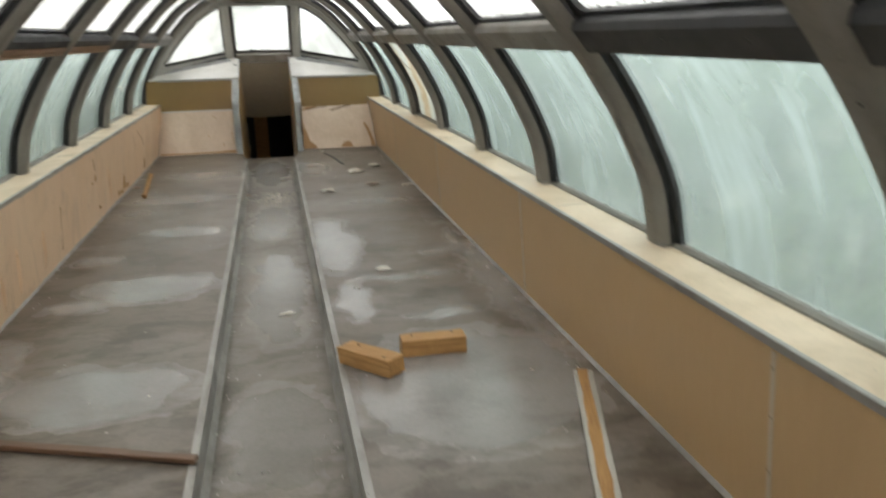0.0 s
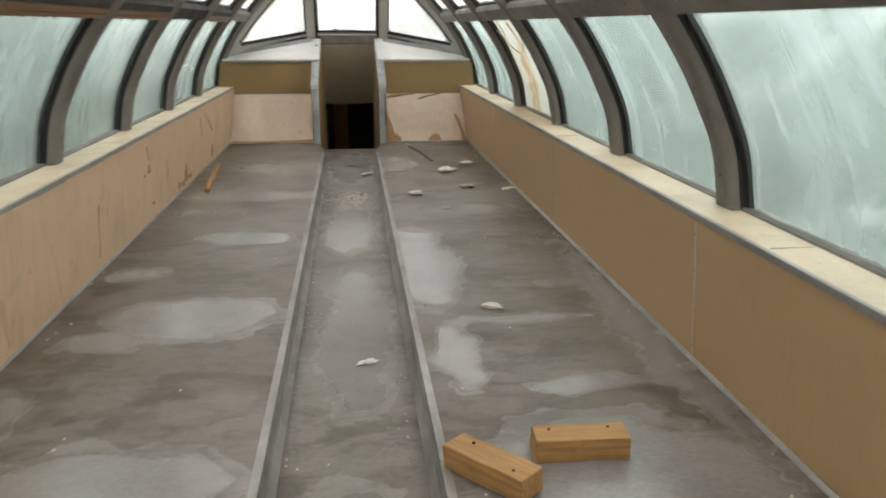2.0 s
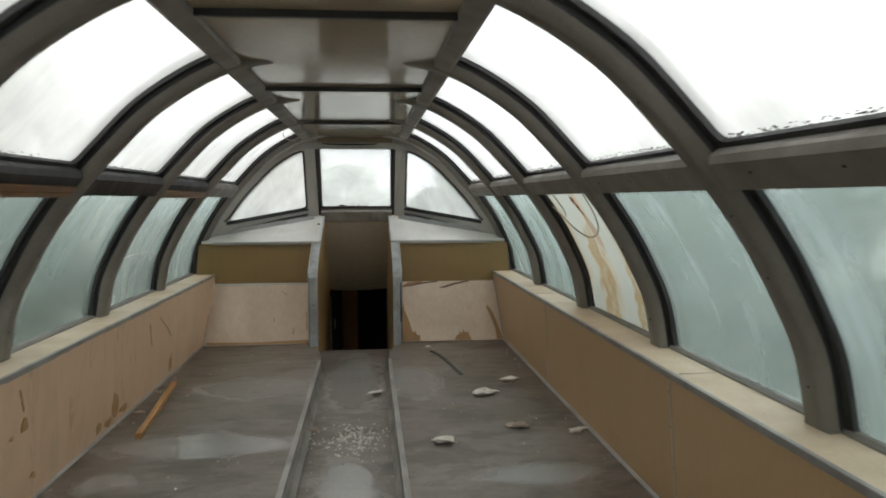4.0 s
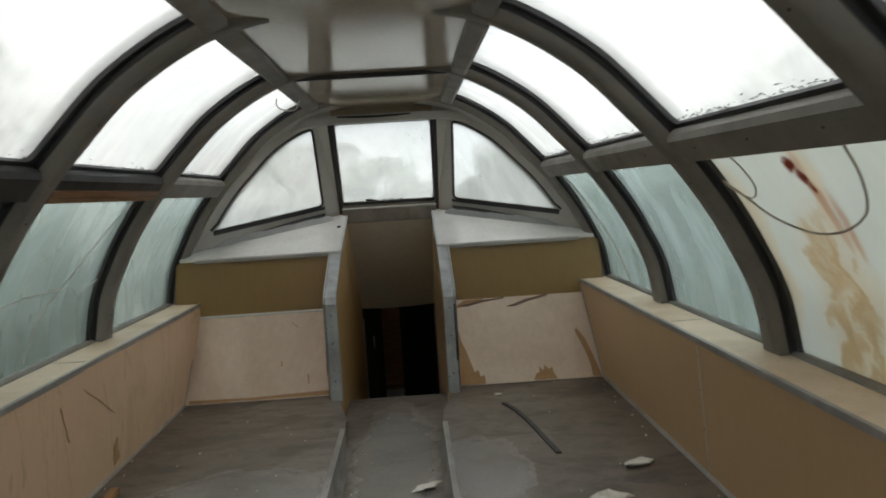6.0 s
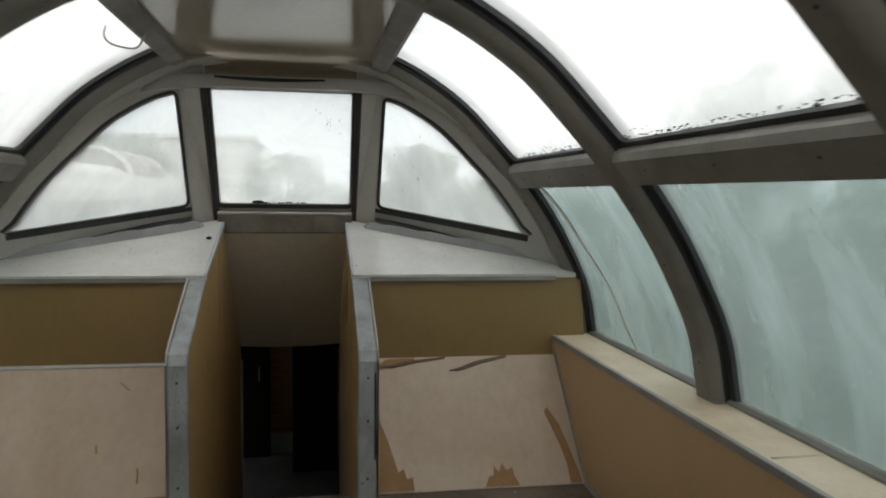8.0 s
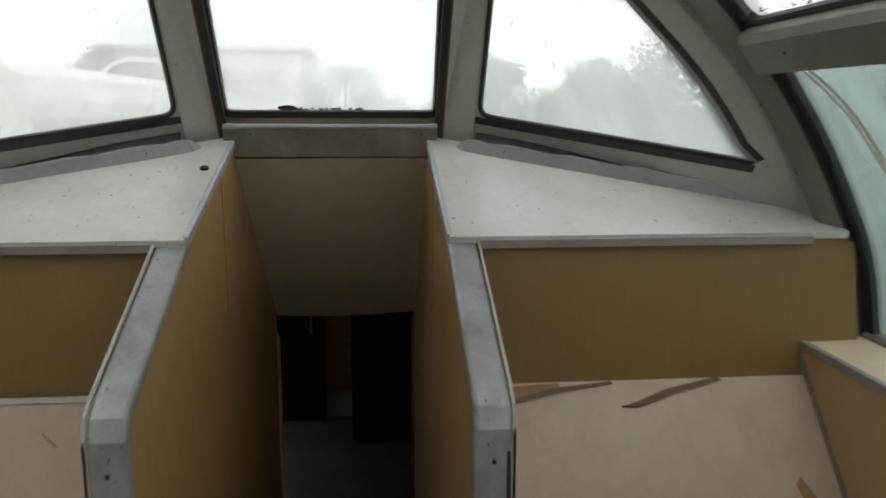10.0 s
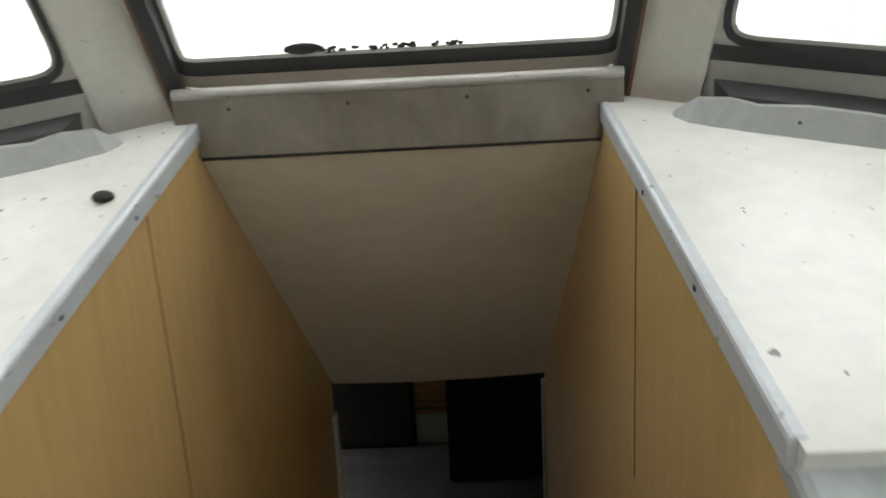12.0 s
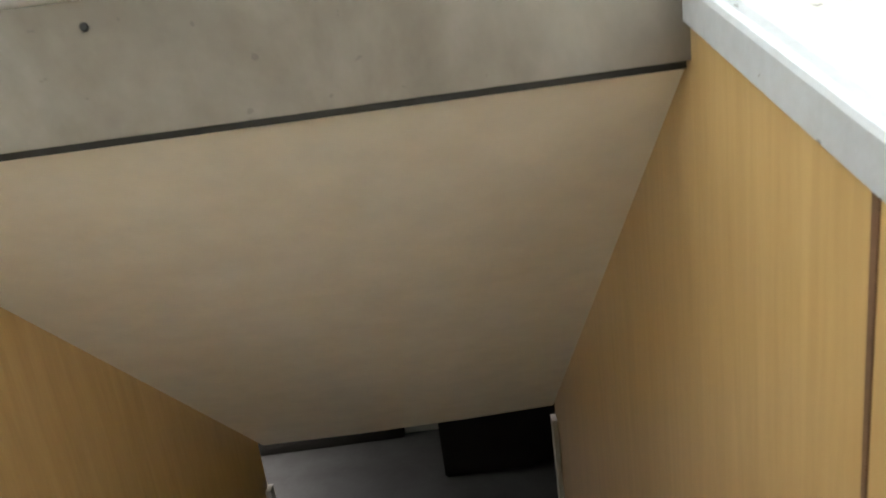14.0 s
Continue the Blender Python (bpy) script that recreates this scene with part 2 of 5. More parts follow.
def rusty_pane(name):
    """White painted glass that lets some light through, with rust running down it."""
    m, n, l, b = material(name)
    sep, yz = n.new("ShaderNodeSeparateXYZ"), n.new("ShaderNodeCombineXYZ")
    l.new(coords(n, l), sep.inputs[0])
    l.new(sep.outputs[1], yz.inputs[0])
    l.new(sep.outputs[2], yz.inputs[1])
    fine = noise_tex(n, l, coords(n, l), 30, 4, 0.6)
    run = noise_tex(n, l, coords(n, l, (1, 5.0, 0.9)), 2.3, 6, 0.62, 0.5)
    c = mix_color(n, l, run, (0.70, 0.76, 0.74), (0.60, 0.66, 0.63))
    rust = mix_color(n, l, fine, (0.60, 0.52, 0.36), (0.50, 0.40, 0.24))
    for spots, colour, depth, wob, grain in (
            (((7.88, 0.95, 0.10, 0.40), (7.50, 0.80, 0.24, 0.34), (7.34, 1.15, 0.07, 0.22), (7.0, 0.85, 0.12, 0.4)), (0.66, 0.60, 0.46), 0.5, 0.30, 4.0),
            (((7.56, 0.93, 0.08, 0.12), (7.45, 0.90, 0.05, 0.22), (7.57, 0.68, 0.08, 0.17), (7.43, 0.66, 0.05, 0.22), (7.05, 0.7, 0.06, 0.3)), rust, 0.68, 0.34, 11.0),
            (((7.36, 1.13, 0.03, 0.18), (7.31, 1.06, 0.025, 0.12)), (0.52, 0.38, 0.29), 0.6, 0.07, 9.0),
            (((7.40, 1.235, 0.035, 0.03), (7.375, 1.195, 0.028, 0.022), (7.36, 1.165, 0.02, 0.02)), (0.22, 0.06, 0.035), 0.95, 0.10, 14.0)):
        fr = ramp(n, [(0.0, (0, 0, 0)), (0.25, (depth * 0.55,) * 3), (0.6, (depth,) * 3)])
        l.new(puddle_field(n, l, yz.outputs[0], spots, wob, grain), fr.inputs["Fac"])
        c = mix_color(n, l, fr.outputs["Color"], c, colour)
    l.new(c, b.inputs["Base Color"])
    b.inputs["Roughness"].default_value = 0.4
    t, mixer = n.new("ShaderNodeBsdfTranslucent"), n.new("ShaderNodeMixShader")
    l.new(c, t.inputs["Color"])
    mixer.inputs["Fac"].default_value = 0.82
    l.new(b.outputs[0], mixer.inputs[1])
    l.new(t.outputs[0], mixer.inputs[2])
    l.new(mixer.outputs[0], n["Material Output"].inputs["Surface"])
    return m


M_LINO = linoleum("worn_linoleum", (0.276, 0.259, 0.245), (0.12, 0.092, 0.071), 3.1,
                  ((-0.70, 3.45, 0.44, 0.31), (-0.68, 4.79, 0.42, 0.27), (-1.0, 4.52, 0.18, 0.11), (-1.2, 3.75, 0.16, 0.42), (-1.08, 6.83, 0.14, 0.11), (-1.08, 5.45, 0.17, 0.13),
                   (-0.75, 7.3, 0.5, 0.22), (-0.62, 8.5, 0.4, 0.32), (-0.62, 6.1, 0.3, 0.2), (-0.7, 1.8, 0.5, 0.6),
                   (0.37, 5.5, 0.22, 0.78), (0.42, 4.28, 0.12, 0.34), (0.75, 3.2, 0.58, 0.64), (0.87, 3.98, 0.27, 0.075), (0.74, 4.63, 0.4, 0.055), (1.06, 5.08, 0.16, 0.11),
                   (0.42, 8.55, 0.2, 0.5), (1.21, 4.6, 0.12, 1.3), (0.9, 6.75, 0.3, 0.12), (0.8, 1.6, 0.5, 0.7)))
M_AISLE = linoleum("aisle_linoleum", (0.272, 0.254, 0.234), (0.165, 0.142, 0.12), 11.3,
                   ((0.03, 4.95, 0.2, 1.02), (0.02, 3.2, 0.24, 0.48), (-0.02, 6.75, 0.2, 0.7), (0.0, 9.2, 0.24, 1.0), (0.02, 2.0, 0.2, 0.5)))
M_WALL_R = laminate("tan_laminate", (0.54, 0.355, 0.19), (0.475, 0.30, 0.15), 0.4, 0.5, 0.15)
M_WALL_L = laminate("peach_laminate", (0.76, 0.525, 0.35), (0.67, 0.44, 0.275), 0.42, 0.5, 0.5, crease_shade=0.4)
M_OLIVE = laminate("olive_brown_laminate", (0.25, 0.155, 0.058), (0.20, 0.12, 0.042), 0.35, 0.5, 0.1)
M_OAK = laminate("oak_laminate", (0.50, 0.33, 0.145), (0.38, 0.235, 0.09), 0.3, 0.8, 0.5)
M_BOARD = surface("bare_plywood", (0.62, 0.49, 0.39), (0.40, 0.28, 0.20), 2.6, 30, 0.7, 0, (1, 1, 0.35), 0.6, 0.04)
M_TORN = surface("torn_veneer", (0.36, 0.20, 0.09), (0.25, 0.13, 0.05), 6, 50, 0.7)
M_PEEL = surface("peeled_backing", (0.50, 0.29, 0.14), (0.34, 0.18, 0.08), 14, 60, 0.75)
M_SILL = surface("cream_sill", (0.76, 0.60, 0.45), (0.50, 0.38, 0.25), 2.5, 50, 0.5, 0, (1, 1, 1), 0.7, 0.15, 0.4)
M_ALU = surface("dull_aluminium", (0.36, 0.345, 0.325), (0.19, 0.175, 0.16), 5, 80, 0.42, 0.35, (1, 1, 1), 0.6, 0.2, 0.4)
M_RIB = surface("grey_brown_paint", (0.225, 0.208, 0.185), (0.15, 0.136, 0.116), 4, 60, 0.5, 0, (1, 1, 1), 0.7, 0.2, 0.3)
M_ENDFRAME = surface("pale_grey_paint", (0.46, 0.45, 0.42), (0.36, 0.34, 0.30), 4, 60, 0.5, 0, (1, 1, 1), 0.5, 0.15, 0.2)
M_POST = surface("pale_post_paint", (0.56, 0.55, 0.51), (0.46, 0.44, 0.40), 4, 60, 0.5, 0, (1, 1, 1), 0.5, 0.12, 0.25)
M_RUBBER = surface("black_rubber", (0.022, 0.022, 0.024), (0.05, 0.05, 0.05), 8, 90, 0.55)
M_CEIL = surface("gloss_beige_panel", (0.38, 0.31, 0.23), (0.29, 0.23, 0.165), 1.5, 40, 0.13, 0, (1, 1, 1), 0.5, 0.05)
M_LEDGE = surface("white_laminate", (0.68, 0.67, 0.645), (0.50, 0.485, 0.45), 2.6, 30, 0.38, 0, (1, 1, 1), 0.7, 0.02, 0.8)
M_SLOPE = surface("cream_stair_soffit", (0.74, 0.70, 0.62), (0.66, 0.61, 0.53), 1.5, 20, 0.4, 0, (1, 1, 1), 0.5, 0.0)
M_BAR = surface("stained_steel", (0.235, 0.21, 0.178), (0.12, 0.095, 0.07), 8, 70, 0.42, 0.4, (0.8, 1, 0.5), 0.9, 0.08, 0.3)
M_EDGE = surface("bright_edge_strip", (0.58, 0.57, 0.56), (0.36, 0.34, 0.32), 5, 80, 0.35, 0.4, (1, 1, 1), 0.5, 0.15, 0.4)
M_STRIP = surface("pale_edge_strip", (0.52, 0.545, 0.58), (0.36, 0.375, 0.395), 7, 80, 0.4, 0.2, (1, 1, 1), 0.5, 0.15, 0.6)
M_FLASH = surface("painted_flashing", (0.33, 0.335, 0.335), (0.22, 0.215, 0.205), 6, 60, 0.5, 0.1, (1, 1, 1), 0.6, 0.2, 0.5)
M_SEAM = surface("worn_tan_strip", (0.60, 0.53, 0.43), (0.42, 0.35, 0.27), 6, 60, 0.4, 0.1)
M_TRIM = surface("worn_dark_edging", (0.38, 0.365, 0.345), (0.15, 0.135, 0.12), 7, 70, 0.4, 0.35, (1, 0.35, 1), 0.85, 0.25, 0.7)
M_CAP = surface("blue_grey_metal_cap", (0.40, 0.43, 0.435), (0.19, 0.19, 0.185), 9, 80, 0.4, 0.25, (1, 1, 0.6), 0.7, 0.25, 0.9)
M_PINE = laminate("sawn_pine", (0.54, 0.30, 0.115), (0.27, 0.12, 0.038), 0.65, 0.9, 0.6, (1.2, 16, 16))
M_WOODDARK = laminate("brown_stained_wood", (0.16, 0.085, 0.05), (0.09, 0.05, 0.03), 0.5, 0.7, 0.2, (2, 10, 10))
M_VARNISH = laminate("varnished_brown_wood", (0.27, 0.13, 0.055), (0.13, 0.06, 0.028), 0.35, 0.8, 0.4, (10, 1.2, 10))
M_PAPER = surface("scrap_paper", (0.74, 0.71, 0.65), (0.45, 0.36, 0.28), 20, 80, 0.8)
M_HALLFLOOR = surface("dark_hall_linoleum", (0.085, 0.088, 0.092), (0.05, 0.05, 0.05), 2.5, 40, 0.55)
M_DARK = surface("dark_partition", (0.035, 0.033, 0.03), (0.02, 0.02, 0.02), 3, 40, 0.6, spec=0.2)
M_GLASS_LOW = dirty_glass("clouded_side_glass", 0.32, (0.84, 0.94, 0.935), (0.475, 0.59, 0.595), 0.6, 0.66)
M_GLASS_TOP = dirty_glass("clouded_roof_glass", 0.36, (0.93, 0.985, 0.995), (0.91, 0.975, 0.985), 0.35)
M_GLASS_END = dirty_glass("clouded_end_glass", 0.34, (0.93, 0.985, 0.99), (0.90, 0.98, 0.985), 0.3, 0.12, 0.4)
M_WHITEPANE = rusty_pane("white_painted_pane")
M_CABLE = surface("grey_cable", (0.50, 0.46, 0.40), (0.32, 0.27, 0.22), 10, 60, 0.6)


# ---- mesh helpers ----
def finish(bm, name, mat, smooth=False, bevel=0.0):
    if bevel:
        bmesh.ops.bevel(bm, geom=list(bm.edges), offset=bevel, segments=2, affect="EDGES", clamp_overlap=True)
    bmesh.ops.recalc_face_normals(bm, faces=bm.faces)
    me = bpy.data.meshes.new(name)
    bm.to_mesh(me)
    bm.free()
    me.materials.append(mat)
    if smooth:
        me.shade_smooth()
        me.set_sharp_from_angle(angle=radians(35))
    return me


def part(name, bm, mat, parent=None, label="", smooth=False, bevel=0.0):
    ob = new(name, finish(bm, name, mat, smooth, bevel))
    ob.parent = parent
    return tagged(ob, label=label)


def empty(name, at=(0, 0, 0), **tags):
    ob = new(name)
    ob.location = at
    return tagged(ob, **tags)


def box(x0, x1, y0, y1, z0, z1, bm=None):
    bm = bm or bmesh.new()
    m = Matrix.Translation(((x0 + x1) / 2, (y0 + y1) / 2, (z0 + z1) / 2)) @ Matrix.Diagonal((abs(x1 - x0), abs(y1 - y0), abs(z1 - z0), 1))
    bmesh.ops.create_cube(bm, size=1, matrix=m)
    return bm


def prism(points, y0, y1, axis="y", bm=None):
    """A closed outline, pushed along an axis. For y: points are (x, z); for x: (y, z); for z: (x, y)."""
    bm = bm or bmesh.new()
    def put(p, d):
        return (p[0], d, p[1]) if axis == "y" else (d, p[0], p[1]) if axis == "x" else (p[0], p[1], d)
    a, b = [bm.verts.new(put(p, y0)) for p in points], [bm.verts.new(put(p, y1)) for p in points]
    bm.faces.new(a)
    bm.faces.new(b[::-1])
    for i in range(len(points)):
        j = (i + 1) % len(points)
        bm.faces.new((a[j], a[i], b[i], b[j]))
    return bm


def sweep(rings, closed_ring=True, caps=True):
    """Skin over rings of equally many points."""
    bm = bmesh.new()
    vs = [[bm.verts.new(p) for p in r] for r in rings]
    k = len(rings[0])
    for a, b in zip(vs, vs[1:]):
        for i in range(k if closed_ring else k - 1):
            j = (i + 1) % k
            bm.faces.new((a[i], a[j], b[j], b[i]))
    if caps:
        bm.faces.new(vs[0][::-1])
        bm.faces.new(vs[-1])
    return bm


def tube(points, r, sides=8):
    """A round wire along points."""
    rings, pts = [], [Vector(p) for p in points]
    for i, p in enumerate(pts):
        d = (pts[min(i + 1, len(pts) - 1)] - pts[max(i - 1, 0)]).normalized()
        u = d.orthogonal().normalized() if not rings else (u - d * u.dot(d)).normalized()
        w = d.cross(u)
        rings.append([p + r * (u * math.cos(a) + w * math.sin(a)) for a in (2 * math.pi * k / sides for k in range(sides))])
    return sweep(rings)


# ---- the dome's cross-section ----
CONTROL = [(1.425, 0.575), (1.385, 0.78), (1.32, 0.93), (1.23, 1.095), (1.10, 1.28), (0.95, 1.45), (0.76, 1.635), (0.50, 1.79), (0.25, 1.852), (0.0, 1.87)]
CONTROL = CONTROL + [(-x, z) for x, z in CONTROL[-2::-1]]


def spline(ctrl, n):
    pts = [Vector(p).to_3d() for p in ctrl]
    pts = [2 * pts[0] - pts[1]] + pts + [2 * pts[-1] - pts[-2]]
    out = []
    for i in range(1, len(pts) - 2):
        for k in range(n):
            t = k / n
            a, b, c, d = pts[i - 1:i + 3]
            out.append(0.5 * (2 * b + (c - a) * t + (2 * a - 5 * b + 4 * c - d) * t * t + (3 * b - a - 3 * c + d) * t ** 3))
    return out + [pts[-2]]


CURVE = [(p.x, p.y) for p in spline(CONTROL, 5)]
NORMALS = []
for i in range(len(CURVE)):
    (ax, az), (bx, bz) = CURVE[max(0, i - 1)], CURVE[min(len(CURVE) - 1, i + 1)]
    d = math.hypot(bx - ax, bz - az)
    NORMALS.append(((bz - az) / d, -(bx - ax) / d))


def off(i, d):
    (x, z), (nx, nz) = CURVE[i], NORMALS[i]
    return x + nx * d, z + nz * d


def curve_index(z, side):
    half = range(len(CURVE) // 2 + 1)
    i = min(half, key=lambda k: abs(CURVE[k][1] - z))
    return i if side > 0 else len(CURVE) - 1 - i


ARC = [0.0]
for (ax, az), (bx, bz) in zip(CURVE, CURVE[1:]):
    ARC.append(ARC[-1] + math.hypot(bx - ax, bz - az))


def on_dome(u, y, d, side):
    """The place at arc length u up one side of the dome, d outside its inner line."""
    u = max(0.0, min(u, ARC[-1] - 1e-6))
    i = max(k for k in range(len(ARC) - 1) if ARC[k] <= u)
    f = (u - ARC[i]) / (ARC[i + 1] - ARC[i])
    (xa, za), (xb, zb) = off(i, d), off(i + 1, d)
    return side * (xa + (xb - xa) * f), y, za + (zb - za) * f


def rounded(y0, y1, u0, u1, r):
    """A rectangle with round corners, its upright edges cut up to follow the dome."""
    out = []
    for cy, cu, a0 in ((y1 - r, u0 + r, -90), (y1 - r, u1 - r, 0), (y0 + r, u1 - r, 90), (y0 + r, u0 + r, 180)):
        out += [(cy + r * math.cos(radians(a0 + 18 * k)), cu + r * math.sin(radians(a0 + 18 * k))) for k in range(6)]
        if a0 in (0, 180):
            continue
        sgn = 1 if a0 == -90 else -1
        y, a, b = (y1, u0 + r, u1 - r) if sgn > 0 else (y0, u1 - r, u0 + r)
        out += [(y, a + (b - a) * k / 16) for k in range(1, 16)]
    return out


RIB_Y = [10.47 - 1.2507 * k for k in range(11)]     # window posts along the car
Y_BACK, Y_END = -1.6, 10.0
SIDES = ((1, "right"), (-1, "left"))

# ---- floor ----
for s, word in SIDES:
    # platform with its inner edge flaring out to the stair wall at the end
    outline = [(s * 1.33, Y_BACK), (s * 1.33, 10.05), (s * 0.335, 10.05), (s * 0.33, 9.86), (s * 0.318, 9.74), (s * 0.285, 9.60), (s * 0.265, 9.46), (s * 0.262, 9.3), (s * 0.262, Y_BACK)]
    ob = part("floor_platform", prism(outline, -0.14, 0.0, "z"), M_LINO, None, "worn grey-brown linoleum platform with damp dusty patches")
    tagged(ob, category="floor", kind="structure")
    # metal edging on the platform's rim, with screws
    rim = part("floor_trim", prism([(s * 0.256, -0.128), (s * 0.262, -0.128), (s * 0.262, 0.0), (s * 0.284, 0.0), (s * 0.283, 0.005), (s * 0.256, 0.005)], Y_BACK, 9.3), M_TRIM, None, "scuffed aluminium edging along the platform step")
    tagged(rim, category="edging", kind="structure")
    foot = part("foot_strip", prism([(s * 0.232, -0.13), (s * 0.256, -0.13), (s * 0.256, -0.108)], Y_BACK, 9.35), M_TRIM, rim)
aisle = part("floor_aisle", box(-0.34, 0.34, Y_BACK, 10.33, -0.26, -0.13), M_AISLE, None, "scuffed grey linoleum aisle sunk between the platforms")
tagged(aisle, category="floor", kind="structure")

# ---- side walls, sills, baseboards ----
bm = bmesh.new()
bmesh.ops.create_cone(bm, cap_ends=True, segments=8, radius1=0.0045, radius2=0.0035, depth=0.003)
SCREW = finish(bm, "screw", M_DARK)
SEAMS = [Y_BACK, -0.03, 2.05, 4.125, 6.2, 8.3, 10.42]
for s, word in SIDES:
    wall = part("wall_" + word, prism([(s * 1.315, -0.14), (s * 1.45, -0.14), (s * 1.47, 0.54), (s * 1.278, 0.54)], Y_BACK, 10.5), M_DARK, None, "low side wall lined with tan laminate panels")
    tagged(wall, category="wall", kind="structure")
    seams = SEAMS if s > 0 else [Y_BACK, 3.3, 10.42]
    for a, b in zip(seams, seams[1:]):
        a, b = a + 0.003, b - 0.003
        cut = 0.41 if b > 10.3 else 0.0
        pts = [(a, 0.004), (b - cut, 0.004), (b, 0.558), (a, 0.558)]
        if s < 0:
            # buckled sheet, bulging away from the wall
            nu, nv, bm = 90, 8, bmesh.new()
            grid = []
            for iu in range(nu + 1):
                col = []
                for iv in range(nv + 1):
                    z = 0.004 + 0.554 * iv / nv
                    y = a + (b - a - cut * (1 - z / 0.558)) * iu / nu
                    w = noise.noise(Vector((y * 2.3, z * 1.2, 4.0))) * 0.014 + abs(noise.noise(Vector((y * 5.5, z * 1.1, 9.0)))) * 0.034 * (1 - z / 0.75) + max(0.0, noise.noise(Vector((y * 16, z * 5.0, 2.0))) - 0.25) * 0.03 * max(0.0, 0.35 - z)
                    w *= min(1, 4 * iv / nv) * 1.0 if iv else 0.4
                    col.append(bm.verts.new((-(1.298 - 0.038 * z / 0.56 - max(0.0, w)), y, z)))
                grid.append(col)
            for iu in range(nu):
                for iv in range(nv):
                    bm.faces.new((grid[iu][iv], grid[iu + 1][iv], grid[iu + 1][iv + 1], grid[iu][iv + 1]))
            geo = bmesh.ops.extrude_face_region(bm, geom=list(bm.faces))
            bmesh.ops.translate(bm, verts=[g for g in geo["geom"] if isinstance(g, bmesh.types.BMVert)], vec=(-0.012, 0, 0))
            part("panel", bm, M_WALL_L, wall, "", True)
            continue
        bm = bmesh.new()
        ring0 = [bm.verts.new((s * (1.300 - 0.038 * z / 0.56), y, z)) for y, z in pts]
        ring1 = [bm.verts.new((s * (1.317 - 0.038 * z / 0.56), y, z)) for y, z in pts]
        bm.faces.new(ring0)
        bm.faces.new(ring1[::-1])
        for i in range(4):
            bm.faces.new((ring0[i], ring0[(i + 1) % 4], ring1[(i + 1) % 4], ring1[i]))
        part("panel", bm, M_WALL_R if s > 0 else M_WALL_L, wall)
    if s > 0:
        for y in SEAMS[2:-1]:
            strip = part("seam_strip", sweep([[(1.2995 - 0.038 * z / 0.56, y - 0.008, z), (1.2965 - 0.038 * z / 0.56, y - 0.006, z), (1.2965 - 0.038 * z / 0.56, y + 0.006, z), (1.2995 - 0.038 * z / 0.56, y + 0.008, z)] for z in (0.01, 0.545)]), M_SEAM, wall, "narrow pale cover strip")
            for z in (0.06, 0.2, 0.36, 0.5):
                sc = new("screw", SCREW)
                sc.parent, sc.matrix_basis = strip, Matrix.LocRotScale((1.296 - 0.038 * z / 0.56, y, z), Vector((1, 0, 0)).to_track_quat("Z", "Y"), (0.7, 0.7, 0.7))
    base = part("baseboard", prism([(s * 1.30, 0.0), (s * 1.286, 0.0), (s * 1.288, 0.005), (s * 1.297, 0.014), (s * 1.30, 0.014)], Y_BACK, 10.0), M_ALU, None, "thin metal cove strip along the wall foot")
    tagged(base, category="baseboard", kind="structure")
    sill = part("window_sill", prism([(s * 1.268, 0.556), (s * 1.50, 0.556), (s * 1.50, 0.578), (s * 1.268, 0.574)], Y_BACK, 10.46), M_SILL, None, "cream painted window sill with worn dusty top")
    tagged(sill, category="sill", kind="structure")
    for y in [v - 0.55 for v in RIB_Y[1:-1:2]]:
        part("joint", prism([(y, 0.5745), (y + 0.0016, 0.5745), (y + 0.0016, 0.5783), (y, 0.5783)], s * 1.287, s * 1.435, "x"), M_CABLE, sill)
    part("sill_edge", prism([(s * 1.256, 0.554), (s * 1.268, 0.554), (s * 1.268, 0.5745), (s * 1.273, 0.5745), (s * 1.273, 0.5775), (s * 1.258, 0.5780), (s * 1.256, 0.576)], Y_BACK, 10.43), M_ALU, sill, "dull metal edge strip")
    seal = part("glazing_seal", prism([(s * 1.458, 0.573), (s * 1.442, 0.577), (s * 1.444, 0.584), (s * 1.458, 0.593), (s * 1.49, 0.593), (s * 1.49, 0.573)], Y_BACK, 10.44), M_RIB, None, "grey-brown seal along the foot of the side windows")
    tagged(seal, category="seal", kind="structure")
    endtrim = part("wall_trim", sweep([[(s * (1.262 - 0.006), y - 0.016, z), (s * (1.262 - 0.006), y + 0.012, z), (s * 1.275, y + 0.012, z), (s * 1.275, y - 0.016, z)] if z > 0.1 else [(s * 1.294, y - 0.016, z), (s * 1.294, y + 0.012, z), (s * 1.31, y + 0.012, z), (s * 1.31, y - 0.016, z)] for y, z in ((10.0, 0.0), (10.405, 0.56))]), M_ALU, None, "slanted metal corner strip at the wall end")
    tagged(endtrim, category="trim", kind="structure")

